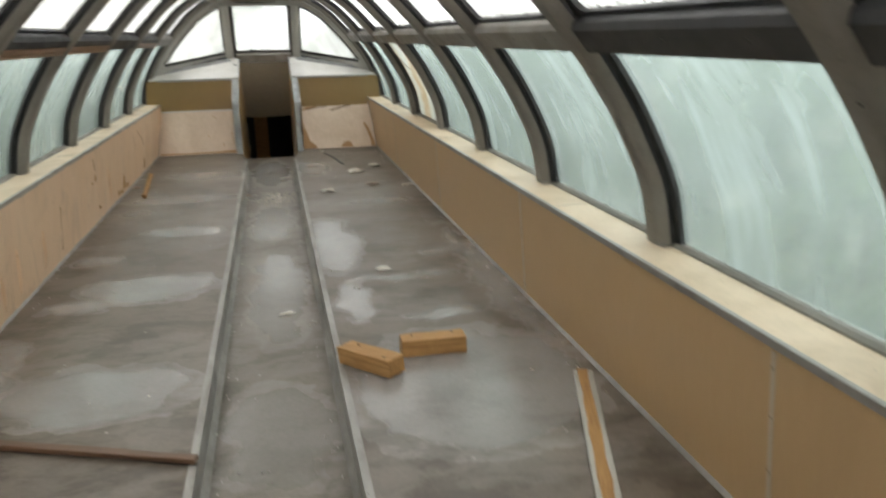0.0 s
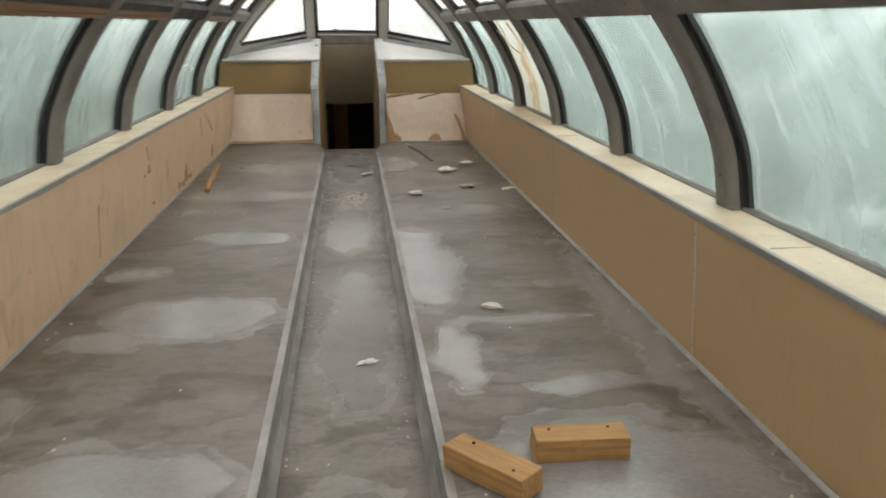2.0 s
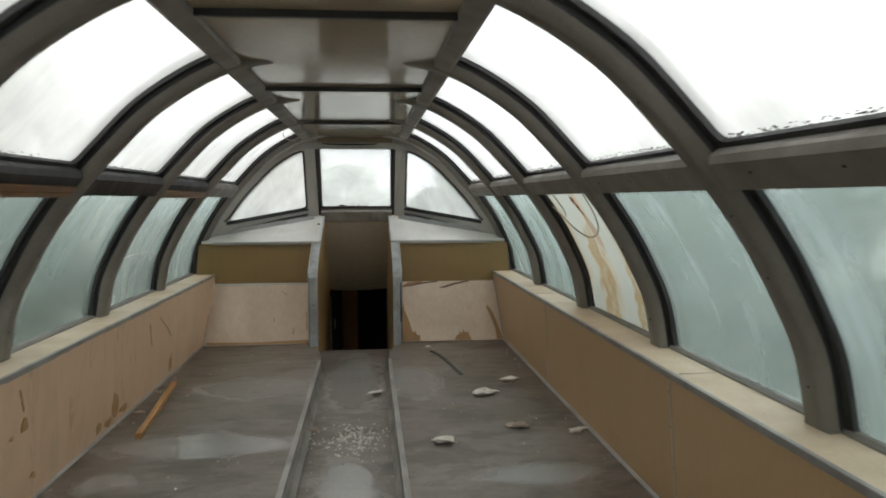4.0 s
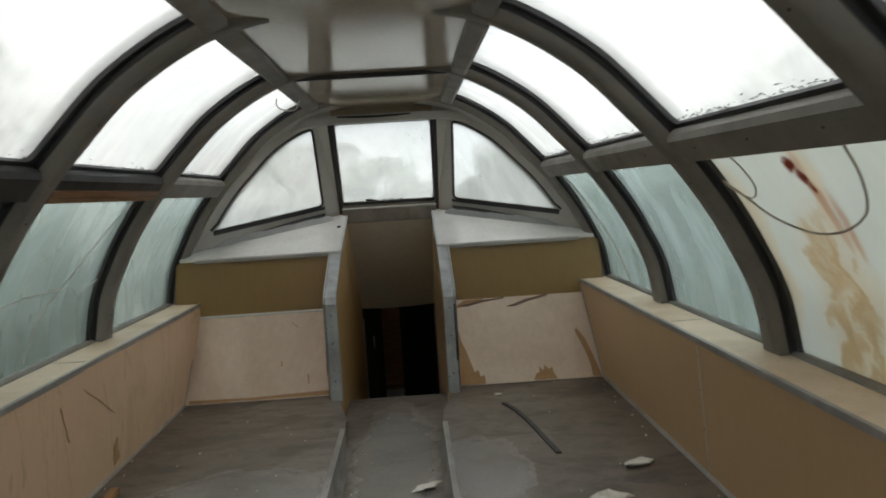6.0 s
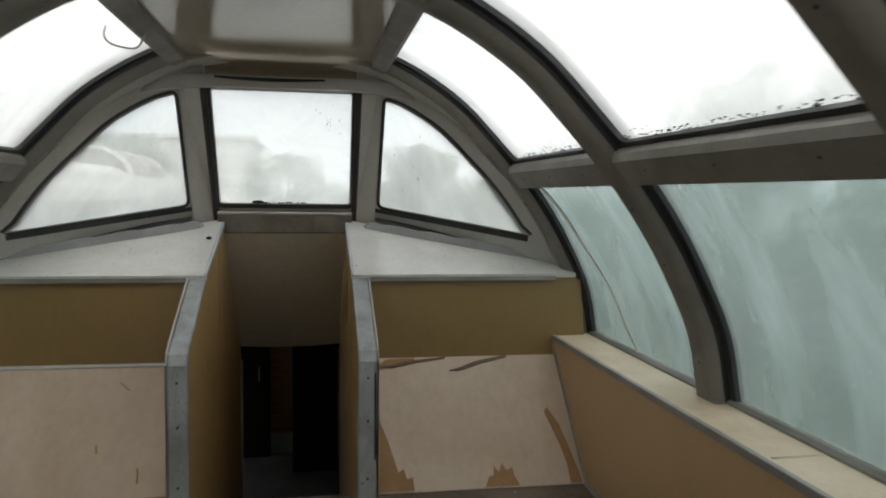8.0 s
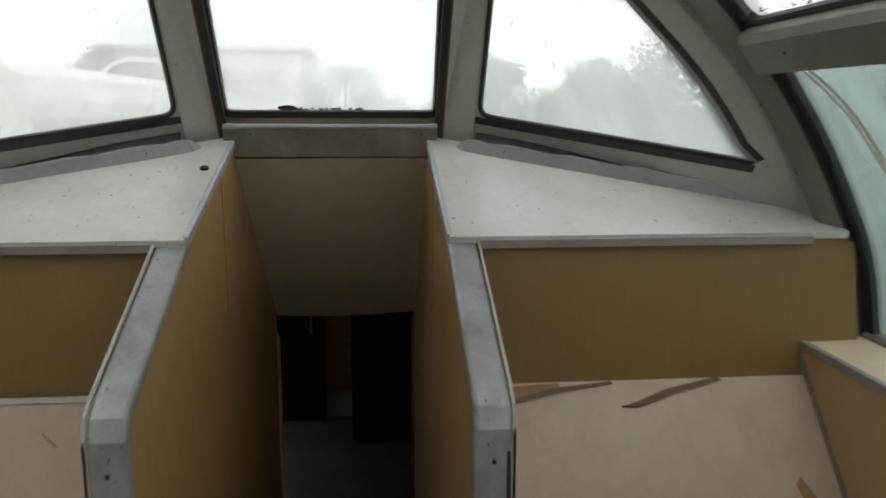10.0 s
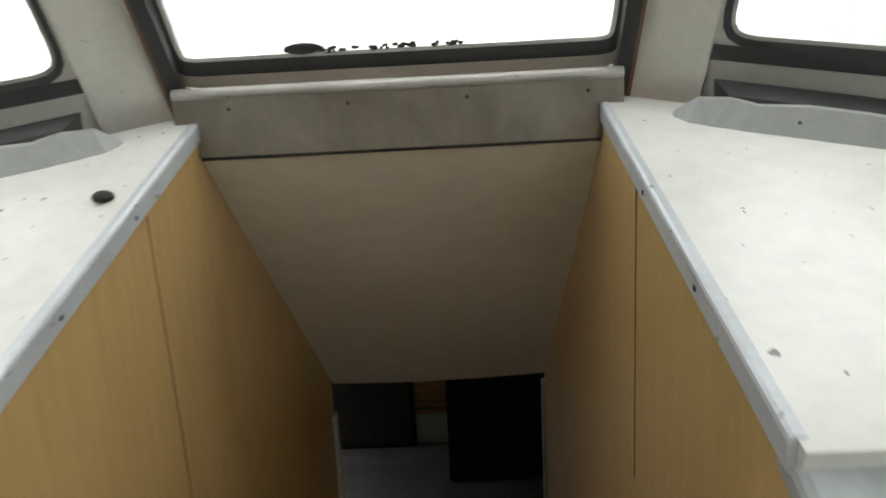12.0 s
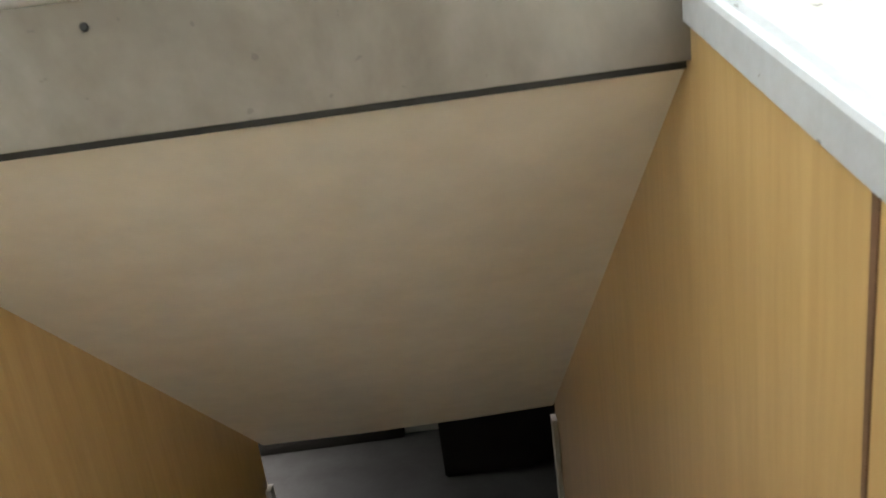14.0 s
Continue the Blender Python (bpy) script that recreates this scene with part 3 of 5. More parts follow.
# ---- roof ribs, rails, glazing ----
for k, y in enumerate(RIB_Y):
    rib = empty("roof_rib", (0, y, 0), label="curved grey painted window post of the glass dome", category="window post", group="dome ribs")
    near, far = -0.062, 0.055 if k else 0.004
    def hoop(prof):
        """A bent bar over the dome; its section is given as places along the car and outwards."""
        return sweep([[(off(i, d)[0], v, off(i, d)[1]) for v, d in prof] for i in range(len(CURVE))])
    part("rib_face", hoop([(near, 0.016), (near + 0.004, 0.004), (near + 0.036, -0.021), (near + 0.042, -0.023), (far - 0.006, -0.022), (far, -0.015), (far, 0.016)]), M_RIB, rib, "", True)
    part("rib_web", hoop([(near - 0.004, 0.034), (near - 0.004, 0.016), (far - 0.002, 0.016), (far - 0.002, 0.034)]), M_RUBBER, rib, "black rubber side of the post", True)
    part("outer_cap", hoop([(-0.085, 0.09), (-0.085, 0.072), (0.055, 0.072), (0.055, 0.09)]), M_RIB, rib, "", True)
    for s, word in SIDES:
        part("rib_foot", box(*sorted((s * 1.403, s * 1.45)), near - 0.003, far + 0.003, 0.574, 0.586), M_RIB, rib, "", bevel=0.003)
        for z in (0.72, 1.02, 1.22, 1.52):
            i = curve_index(z, s)
            (x, zz), (nx, nz) = off(i, -0.0235), NORMALS[i]
            sc = new("screw", SCREW)
            sc.parent, sc.matrix_basis = rib, Matrix.LocRotScale((x, 0.0 if k else -0.014, zz), Vector((nx, 0, nz)).to_track_quat("Z", "Y"), None)

for s, word in SIDES:
    lo, hi = curve_index(1.275, s), curve_index(1.37, s)
    top, bot = curve_index(1.80, s), curve_index(0.575, s)
    for y0, y1 in zip(RIB_Y[1:], RIB_Y):
        a, b = y0 + 0.05, y1 - 0.05
        # cross rail between the posts
        rail = empty("cross_rail", (0, 0, 0), label="grey painted horizontal rail between the dome posts", category="rail", group="dome rails")
        px, pz = (CURVE[lo][0] + CURVE[hi][0]) / 2, (CURVE[lo][1] + CURVE[hi][1]) / 2
        nx, nz = (Vector(NORMALS[lo]) + Vector(NORMALS[hi])).normalized()
        tx, tz = -nz, nx
        def q(u, v):
            return (px + tx * u + nx * v, pz + tz * u + nz * v)
        up = 1 if s > 0 else -1
        h, low = 0.034 * up, -0.080 * up
        dark = (s < 0 and y1 < 9.5) or (s > 0 and y1 < 3.1)
        part("rail_face", prism([q(low, 0.062), q(low, -0.006), q(low + 0.006 * up, -0.014), q(h - 0.020 * up, -0.012), q(h, 0.006), q(h, 0.062)], y0 + 0.053, y1 - 0.066), M_RUBBER if dark else M_RIB, rail)
        part("rail_lip", prism([q(h + 0.002 * up, 0.012), q(h - 0.001 * up, 0.003), q(h - 0.018 * up, -0.0135), q(h - 0.022 * up, -0.0135), q(h - 0.022 * up, 0.0)], y0 + 0.053, y1 - 0.066), M_RUBBER if dark else M_RIB, rail)
        part("drip_strip", prism([q(low - 0.004 * up, 0.05), q(low - 0.004 * up, 0.012), q(low, 0.010), q(low, 0.05)], y0 + 0.053, y1 - 0.066), M_ENDFRAME, rail, "pale strip under the rail")
        if s > 0:
            for f in (0.2, 0.5, 0.8):
                x, z = q(-0.02, -0.0135)
                sc = new("screw", SCREW)
                sc.parent, sc.matrix_basis = rail, Matrix.LocRotScale((x, y0 + (y1 - y0) * f, z), Vector((nx, 0, nz)).to_track_quat("Z", "Y"), None)
        for i0, i1, mat, nm in ((bot, lo + up, M_GLASS_LOW, "side_window"), (hi - up, top, M_GLASS_TOP, "roof_window")):
            step = 1 if i1 > i0 else -1
            ids = list(range(i0, i1 + step, step))
            odd = s > 0 and nm == "side_window" and abs(y0 - RIB_Y[3]) < 0.01
            lab = "white painted pane with rust streaks" if odd else "clouded curved pane streaked with grime" if nm == "side_window" else "curved roof pane with grime along its lower edge"
            win = empty(nm, (0, 0, 0), label=lab, category="window", group="dome windows")
            rings = [[(off(i, 0.052)[0], a, off(i, 0.052)[1]), (off(i, 0.052)[0], b, off(i, 0.052)[1]), (off(i, 0.058)[0], b, off(i, 0.058)[1]), (off(i, 0.058)[0], a, off(i, 0.058)[1])] for i in ids]
            part("pane", sweep(rings), M_WHITEPANE if odd else mat, win, "", True)
            # rubber gasket with rounded corners round the pane
            low_s, high_s = (ARC[len(CURVE) - 1 - i0], ARC[len(CURVE) - 1 - i1]) if s < 0 else (ARC[i0], ARC[i1])
            low_s, high_s = (low_s - 0.006, high_s) if nm == "side_window" else (low_s + 0.026, high_s - 0.012)
            inner = rounded(y0 + 0.062, y1 - 0.098, low_s, high_s, 0.034)
            outer = rounded(y0 + 0.02, y1 - 0.05, low_s - 0.05, high_s + 0.04, 0.004)
            loops = [[on_dome(u, y, d, s) for y, u in o] for o, d in ((outer, 0.030), (inner, 0.034), (inner, 0.051), (outer, 0.051))]
            bm = bmesh.new()
            vs = [[bm.verts.new(p) for p in o] for o in loops]
            for a_, b_ in zip(vs, vs[1:] + vs[:1]):
                for m in range(len(a_)):
                    bm.faces.new((a_[m], a_[(m + 1) % len(a_)], b_[(m + 1) % len(a_)], b_[m]))
            part("gasket", bm, M_RUBBER, win, "black rubber gasket with rounded corners", True)
    # long rails beside the ceiling panels
    rail = part("ceiling_rail", prism([(s * 0.402, 1.815), (s * 0.407, 1.803), (s * 0.462, 1.783), (s * 0.478, 1.786), (s * 0.482, 1.84), (s * 0.402, 1.86)], Y_BACK, 10.52), M_RIB, None, "grey painted rail along the ceiling panel edge")
    tagged(rail, category="rail", kind="structure")

# ceiling panels with dark gaps between them
CEILING_JOINTS = [10.81, 9.23, 7.46, 5.83, 4.2, 2.57, 0.94, Y_BACK]
bm = bmesh.new()
for y1, y0 in zip(CEILING_JOINTS, CEILING_JOINTS[1:]):
    box(-0.412, 0.412, y0 + 0.012, y1 - 0.012, 1.825, 1.84, bm)
box(-0.412, 0.412, 10.798, 10.810, 1.772, 1.84, bm)
ceil = part("ceiling", bm, M_CEIL, None, "glossy beige ceiling panels along the dome's crown")
tagged(ceil, category="ceiling", kind="structure")
for y in CEILING_JOINTS[1:-1]:
    joint = part("ceiling_joint", prism([(y - 0.020, 1.824), (y - 0.014, 1.804), (y + 0.006, 1.804), (y + 0.012, 1.824), (y + 0.012, 1.85), (y - 0.020, 1.85)], -0.403, 0.403, "x"), M_RUBBER, None, "dark joint strip between two ceiling panels")
    tagged(joint, category="trim", kind="structure")
    part("joint_bead", prism([(y + 0.012, 1.8245), (y + 0.006, 1.8035), (y + 0.018, 1.816), (y + 0.024, 1.8245)], -0.402, 0.402, "x"), M_CEIL, joint, "beige bead")
# added dark slab keeps skylight out and darkens the space over the panels
roof = part("ceiling_backing", box(-0.5, 0.5, Y_BACK, 10.86, 1.90, 1.95), M_DARK, None, "dark slab added above the ceiling panels to shut out the sky")
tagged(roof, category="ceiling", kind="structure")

# closing wall behind the camera
back = part("wall_back", prism([(x * 1.0, z) for x, z in ([(-1.47, -0.26)] + [off(i, 0.08) for i in range(len(CURVE))][::-1] + [(1.47, -0.26)])], Y_BACK - 0.08, Y_BACK), M_WALL_L, None, "plain laminate end wall")
tagged(back, category="wall", kind="structure")

# ---- forward bulkhead: slanted lower boards, upper panels, sloping ledges ----
def slab(corners, thick, bm=None):
    """A flat board: four or more corners, thickened away from the camera."""
    bm = bm or bmesh.new()
    pts = [Vector(c) for c in corners]
    nrm = (pts[1] - pts[0]).cross(pts[2] - pts[0]).normalized()
    if nrm.y < 0:
        nrm = -nrm
    a, b = [bm.verts.new(p) for p in pts], [bm.verts.new(p + nrm * thick) for p in pts]
    bm.faces.new(a)
    bm.faces.new(b[::-1])
    for i in range(len(pts)):
        j = (i + 1) % len(pts)
        bm.faces.new((a[j], a[i], b[i], b[j]))
    return bm


def ledge_z(y):
    return 0.853 + 0.288 * (y - 10.4)


for s, word in SIDES:
    bulk = empty("bulkhead", (0, 0, 0), label="bulkhead beside the stairs with bare board and olive laminate", category="bulkhead", group="bulkheads")
    part("lower_board", slab([(s * 0.385, 10.0, 0.003), (s * 1.298, 10.0, 0.003), (s * 1.265, 10.36, 0.49), (s * 0.385, 10.36, 0.49)], 0.015), M_BOARD, bulk, "bare plywood with the veneer torn off")
    part("upper_panel", slab([(s * 0.385, 10.37, 0.47), (s * 1.42, 10.37, 0.47), (s * 1.40, 10.405, 0.85), (s * 0.385, 10.405, 0.85)], 0.015), M_OLIVE, bulk, "olive-brown laminate panel")
    part("ledge", slab([(s * 0.322, 10.392, 0.850), (s * 1.37, 10.392, 0.850), (s * 1.36, 10.50, ledge_z(10.50)), (s * 1.20, 10.66, ledge_z(10.66)), (s * 0.322, 11.16, ledge_z(11.16))], -0.018), M_LEDGE, bulk, "white laminate sloping ledge with specks of grime")
    part("ledge_edge", box(*sorted((s * 0.395, s * 1.27)), 10.384, 10.393, 0.838, 0.857), M_ALU, bulk)
    part("stair_edge_strip", sweep([[(s * 0.3150, y, z - 0.008), (s * 0.3215, y, z - 0.008), (s * 0.3215, y, z + 0.0185), (s * 0.329, y, z + 0.0185), (s * 0.329, y, z + 0.0200), (s * 0.320, y, z + 0.0205), (s * 0.3165, y, z + 0.0185), (s * 0.3150, y, z + 0.0150)] for y, z in ((10.40, 0.853), (11.13, ledge_z(11.13)))]), M_STRIP, bulk, "pale scuffed metal edge strip")

    # stair side wall: oak laminate inside, metal cap on the front edge
    side = empty("stair_wall", (0, 0, 0), label="oak laminate wall beside the stairs with a grey metal edge", category="stair wall", group="stair walls")
    part("inner_panel", prism([(9.88, -1.52), (9.88, 0.60), (10.0, 0.665), (10.4, 0.842), (11.14, ledge_z(11.14) - 0.009), (11.14, 1.06), (12.03, 0.30), (12.03, -1.52)], s * 0.32, s * 0.334, "x"), M_OAK, side)
    cap = [(9.868, 0.0), (9.868, 0.585), (9.885, 0.625), (9.93, 0.652), (10.395, 0.853)]
    rings = []
    for i, (y, z) in enumerate(cap):
        cy, cz = ((0.010, 0.0), (0.010, 0.0), (0.007, -0.004), (0.003, -0.008), (0.003, -0.008))[i]
        back_z = z - 0.012 if i > 1 else z
        rings.append([(s * 0.317, y + cy, z + cz), (s * 0.3195, y + cy * 0.35, z + cz * 0.35), (s * 0.326, y, z), (s * 0.383, y, z), (s * 0.3895, y + cy * 0.35, z + cz * 0.35), (s * 0.392, y + cy, z + cz), (s * 0.392, y + 0.03, back_z), (s * 0.317, y + 0.03, back_z)])
    part("cap", sweep(rings), M_CAP, side, "scuffed grey metal edge cap")
    part("bead", sweep([[(s * 0.391, y, z - 0.004), (s * 0.397, y, z - 0.004), (s * 0.397, y, z + 0.004), (s * 0.391, y, z + 0.004)] for y, z in ((9.868, 0.02), (9.868, 0.585), (9.885, 0.626), (9.93, 0.654), (10.39, 0.855))]), M_ENDFRAME, side, "pale edge bead")
    part("outer_panel", prism([(9.892, 0.0), (9.892, 0.60), (10.4, 0.835), (10.41, 0.0)], s * 0.376, s * 0.388, "x"), M_OLIVE, side)

# sloping soffit over the stairs, and the steel bar under the middle window
soffit = part("stair_soffit", slab([(-0.319, 11.119, 1.016), (0.319, 11.119, 1.016), (0.319, 12.05, 0.232), (0.12, 12.07, 0.215), (-0.12, 12.075, 0.211), (-0.319, 12.06, 0.223)], 0.006), M_SLOPE, None, "smooth cream sloping soffit above the stairs")
tagged(soffit, category="soffit", kind="structure")
bar = empty("window_bar", (0, 11.11, 1.07), label="brushed steel bar with screws under the middle window", category="bar")
part("bar_face", prism([(11.128, 1.022), (11.108, 1.022), (11.1065, 1.113), (11.128, 1.113)], -0.352, 0.352, "x"), M_BAR, bar)
bar.children[0].matrix_parent_inverse = bar.matrix_basis.inverted()
part("bar_lip", prism([(11.130, 1.113), (11.1055, 1.113), (11.1035, 1.116), (11.1032, 1.120), (11.105, 1.125), (11.109, 1.128), (11.114, 1.1295), (11.130, 1.130)], -0.352, 0.352, "x"), M_ALU, bar, "rounded dull steel lip", True).matrix_parent_inverse = bar.matrix_basis.inverted()
part("shadow_gap", box(-0.318, 0.318, 11.112, 11.13, 1.0165, 1.022), M_DARK, bar).matrix_parent_inverse = bar.matrix_basis.inverted()
for x in (-0.264, -0.077, 0.109, 0.297):
    bm = bmesh.new()
    bmesh.ops.create_cone(bm, cap_ends=True, segments=10, radius1=0.0034, radius2=0.0026, depth=0.002, matrix=pose(x, 11.1065, 1.096, 90, 0, 0))
    part("screw", bm, M_DARK, bar).matrix_parent_inverse = bar.matrix_basis.inverted()

# ---- end windows ----
def ring_frame(outer, inner, push, name, mat, parent, label=""):
    """A flat frame between two outlines with equally many points, pushed back by a vector."""
    n, bm = len(outer), bmesh.new()
    v = [[bm.verts.new(Vector(p) + d) for p in o] for o in (outer, inner) for d in (Vector((0, 0, 0)), Vector(push))]
    of, ob_, nf, nb = v
    for i in range(n):
        j = (i + 1) % n
        bm.faces.new((of[i], of[j], nf[j], nf[i]))
        bm.faces.new((ob_[j], ob_[i], nb[i], nb[j]))
        bm.faces.new((nf[i], nf[j], nb[j], nb[i]))
        bm.faces.new((of[j], of[i], ob_[i], ob_[j]))
    return part(name, bm, mat, parent, label)


def inset(poly, d):
    """A closed (x, z) outline moved inwards by d."""
    out, n = [], len(poly)
    area = sum(poly[i][0] * poly[(i + 1) % n][1] - poly[(i + 1) % n][0] * poly[i][1] for i in range(n))
    sgn = 1 if area > 0 else -1
    for i in range(n):
        a, b, c = Vector(poly[i - 1]), Vector(poly[i]), Vector(poly[(i + 1) % n])
        e1, e2 = (b - a).normalized(), (c - b).normalized()
        n1, n2 = Vector((-e1.y, e1.x)) * sgn, Vector((-e2.y, e2.x)) * sgn
        m = (n1 + n2).normalized()
        out.append(tuple(b + m * d / max(0.45, m.dot(n1))))
    return out


def round_poly(poly, r, n=4):
    out, k = [], len(poly)
    for i in range(k):
        a, b, c = Vector(poly[i - 1]), Vector(poly[i]), Vector(poly[(i + 1) % k])
        if (a - b).normalized().dot((c - b).normalized()) < -0.9:
            out.append(tuple(b))
            continue
        p, q = b + (a - b).normalized() * r, b + (c - b).normalized() * r
        for t in (j / n for j in range(n + 1)):
            out.append(tuple((1 - t) ** 2 * p + 2 * t * (1 - t) * b + t * t * q))
    return out


def mid_y(x, z):
    return 11.12 - 0.785 * (z - 1.185)


def side_y(x, z):
    return 11.08 - 0.872 * (abs(x) - 0.47) - 0.643 * (z - 1.14)


def end_window(name, outline, fy, widths, label, paint, bead):
    """Painted frame, rubber gasket and pane within one (x, z) outline."""
    win = empty(name, (0, 0, 0), label=label, category="window", group="end windows")
    o1 = round_poly(outline, 0.045)
    o0 = inset(o1, -widths[0])
    o2 = inset(o1, widths[1])
    def lift(o, d):
        return [(x, fy(x, z) + d, z) for x, z in o]
    ring_frame(lift(o0, 0.0), lift(o1, 0.0), (0, 0.05, 0), "frame", paint, win)
    ring_frame(lift(o1, 0.006), lift(o2, 0.012), (0, 0.04, 0), "gasket", M_RUBBER, win, "black rubber gasket")
    bm = bmesh.new()
    f, b = [bm.verts.new(p) for p in lift(o2, 0.022)], [bm.verts.new(p) for p in lift(o2, 0.028)]
    bm.faces.new(f)
    bm.faces.new(b[::-1])
    for i in range(len(f)):
        j = (i + 1) % len(f)
        bm.faces.new((f[j], f[i], b[i], b[j]))
    part("pane", bm, M_GLASS_END, win)
    o3 = inset(o2, 0.006)
    ring_frame(lift(o2, 0.014), lift(o3, 0.017), (0, 0.004, 0), "bead", bead, win, "thin metal glazing bead")
    return win


end_window("end_window", [(-0.367, 1.148), (0.367, 1.148), (0.357, 1.742), (-0.357, 1.742)], mid_y, (0.018, 0.022), "raked middle end window with a smear of grime at its foot", M_RIB, M_EDGE)
for s, word in SIDES:
    arc = [off(i, -0.072) for i in range(len(CURVE))]
    arc = [p for p in (arc if s > 0 else arc[::-1]) if p[0] * s > 0.545 and p[1] > 1.06]
    poly = [(s * 0.478, 1.152), (s * 1.222, 1.020)] + arc + [(s * 0.478, 1.712)]
    filler = bmesh.new()
    plate = [(1.08, 0.93), (1.30, 0.885), (1.385, 0.90), (1.36, 1.02), (1.26, 1.10), (1.17, 1.03)]
    rows_ = [[filler.verts.new((s * x, side_y(x, z) + d, z)) for x, z in plate] for d in (0.006, 0.045)]
    filler.faces.new(rows_[0])
    filler.faces.new(rows_[1][::-1])
    for m in range(len(plate)):
        filler.faces.new((rows_[0][(m + 1) % len(plate)], rows_[0][m], rows_[1][m], rows_[1][(m + 1) % len(plate)]))
    tagged(part("corner_plate", filler, M_ENDFRAME, None, "pale grey plate in the corner under the end window"), category="trim", kind="structure")
    end_window("end_window", poly, side_y, (0.10, 0.012), "quarter-round end window clouded with grime", M_ENDFRAME, M_ALU)
    post = part("window_post", sweep([[(s * 0.352, mid_y(0, z) - 0.012, z), (s * 0.470, side_y(0.47, z) - 0.012, z), (s * 0.470, side_y(0.47, z) + 0.06, z), (s * 0.352, mid_y(0, z) + 0.06, z)] for z in (1.0, 1.84)]), M_POST, None, "pale grey raked post between the end windows")
    tagged(post, category="window post", group="end window posts")
    part("post_seal", sweep([[(s * 0.349, mid_y(0, z) - 0.017, z), (s * 0.372, mid_y(0, z) - 0.021, z), (s * 0.372, mid_y(0, z) + 0.01, z), (s * 0.349, mid_y(0, z) + 0.01, z)] for z in (1.03, 1.76)]), M_RUBBER, post, "black rubber seal")
    part("post_edge", sweep([[(s * 0.372, mid_y(0, z) - 0.02, z), (s * 0.378, mid_y(0, z) - 0.022, z), (s * 0.378, mid_y(0, z) + 0.01, z), (s * 0.372, mid_y(0, z) + 0.01, z)] for z in (1.05, 1.76)]), M_WOODDARK, post, "bare brown wood edge")
    bands = []
    for k in range(7):
        x = 0.475 + 0.70 * k / 6
        z = 1.152 - 0.1774 * (x - 0.478) - 0.020
        bands.append([(s * x, side_y(x, z) - 0.004, z), (s * x, side_y(x, z + 0.022) - 0.004, z + 0.022), (s * x, side_y(x, z + 0.022) + 0.02, z + 0.022), (s * x, side_y(x, z) + 0.02, z)])
    band_ob = part("sill_gap", sweep(bands), M_RUBBER, None, "dark open joint under the side end window")
    tagged(band_ob, category="joint", kind="structure")
    # loose metal flashing along the back of the ledge
    def sheet(stations):
        rings = []
        for t, tall, lean in stations:
            x, y = 0.448 + 0.78 * t, 11.03 - 0.425 * t
            z = ledge_z(y - 0.046) + 0.001
            rings.append([(s * x, y + dy + lean * dz / 0.05, z + dz * tall) for dy, dz in ((-0.046, 0.0), (-0.047, 0.004), (-0.037, 0.048), (-0.034, 0.051), (-0.030, 0.050), (-0.042, 0.0))])
        return sweep(rings)
    fl = empty("flashing", (0, 0, 0), label="bent grey metal flashing along the ledge", category="flashing", group="ledge flashings")
    part("strip", sheet([(0.066 + 0.934 * k / 12, 1.12 + 0.16 * math.sin(k * 1.1) ** 2, 0.004 * math.sin(k * 1.7)) for k in range(13)]), M_FLASH, fl)
    part("folded_end", sheet([(-0.060, 0.25, 0.030), (-0.045, 0.70, 0.026), (-0.012, 1.15, 0.018), (0.035, 1.24, 0.010), (0.069, 1.15, 0.001)]), M_FLASH, fl, "folded end of the metal sheet")
    for t in (0.13, 0.52, 0.86):
        bm = bmesh.new()
        bmesh.ops.create_cone(bm, cap_ends=True, segments=8, radius1=0.0026, radius2=0.002, depth=0.002, matrix=pose(s * (0.448 + 0.78 * t), 11.03 - 0.425 * t - 0.0395, ledge_z(10.984 - 0.425 * t) + 0.04, 78, 0, 0))
        part("rivet", bm, M_DARK, fl)
    # solid black strip that paints the shadow between flashing and window frame
    gap = part("ledge_seal", sweep([[(s * x, y + dy, ledge_z(y + dy) + dz) for dy, dz in ((-0.026, 0.001), (-0.018, h), (0.045, h + 0.004), (0.045, 0.001))] for x, y, h in ((0.475, 11.015, 0.058), (0.80, 10.838, 0.050), (1.20, 10.62, 0.036))]), M_RUBBER, None, "black strip standing in for the shadow behind the flashing")
    tagged(gap, category="joint", kind="structure")

# header that closes the gap between the last ceiling panel and the middle window
crown = [(-0.62, 1.735), (-0.5, 1.760), (-0.3, 1.768), (0.3, 1.768), (0.5, 1.760), (0.62, 1.735), (0.62, 1.672), (0.53, 1.696), (0.42, 1.709), (0.3, 1.714), (-0.3, 1.714), (-0.42, 1.709), (-0.53, 1.696), (-0.62, 1.672)]
header = part("window_header", prism(crown, 10.60, 10.66), M_ENDFRAME, None, "pale grey header above the middle end window")
tagged(header, category="header", kind="structure")
lens = [(x, 1.762 - 0.004 * math.cos(x * 6)) for x in (-0.30, -0.2, -0.1, 0.0, 0.1, 0.2)] + [(0.2, 1.752), (0.1, 1.746), (0.0, 1.742), (-0.1, 1.742), (-0.2, 1.746), (-0.30, 1.753)]
part("warped_gap", prism(lens, 10.5965, 10.602), M_DARK, header, "dark gap where the board has warped")


def arch_back(i):
    return max(10.465, min(10.62, side_y(*off(i, 0)) + 0.02))


band = sweep([[(off(i, -0.012)[0], 10.478, off(i, -0.012)[1]), (off(i, 0.05)[0], 10.478, off(i, 0.05)[1]), (off(i, 0.05)[0], arch_back(i), off(i, 0.05)[1]), (off(i, -0.03)[0], arch_back(i), off(i, -0.03)[1])] for i in range(4, len(CURVE) - 4)])
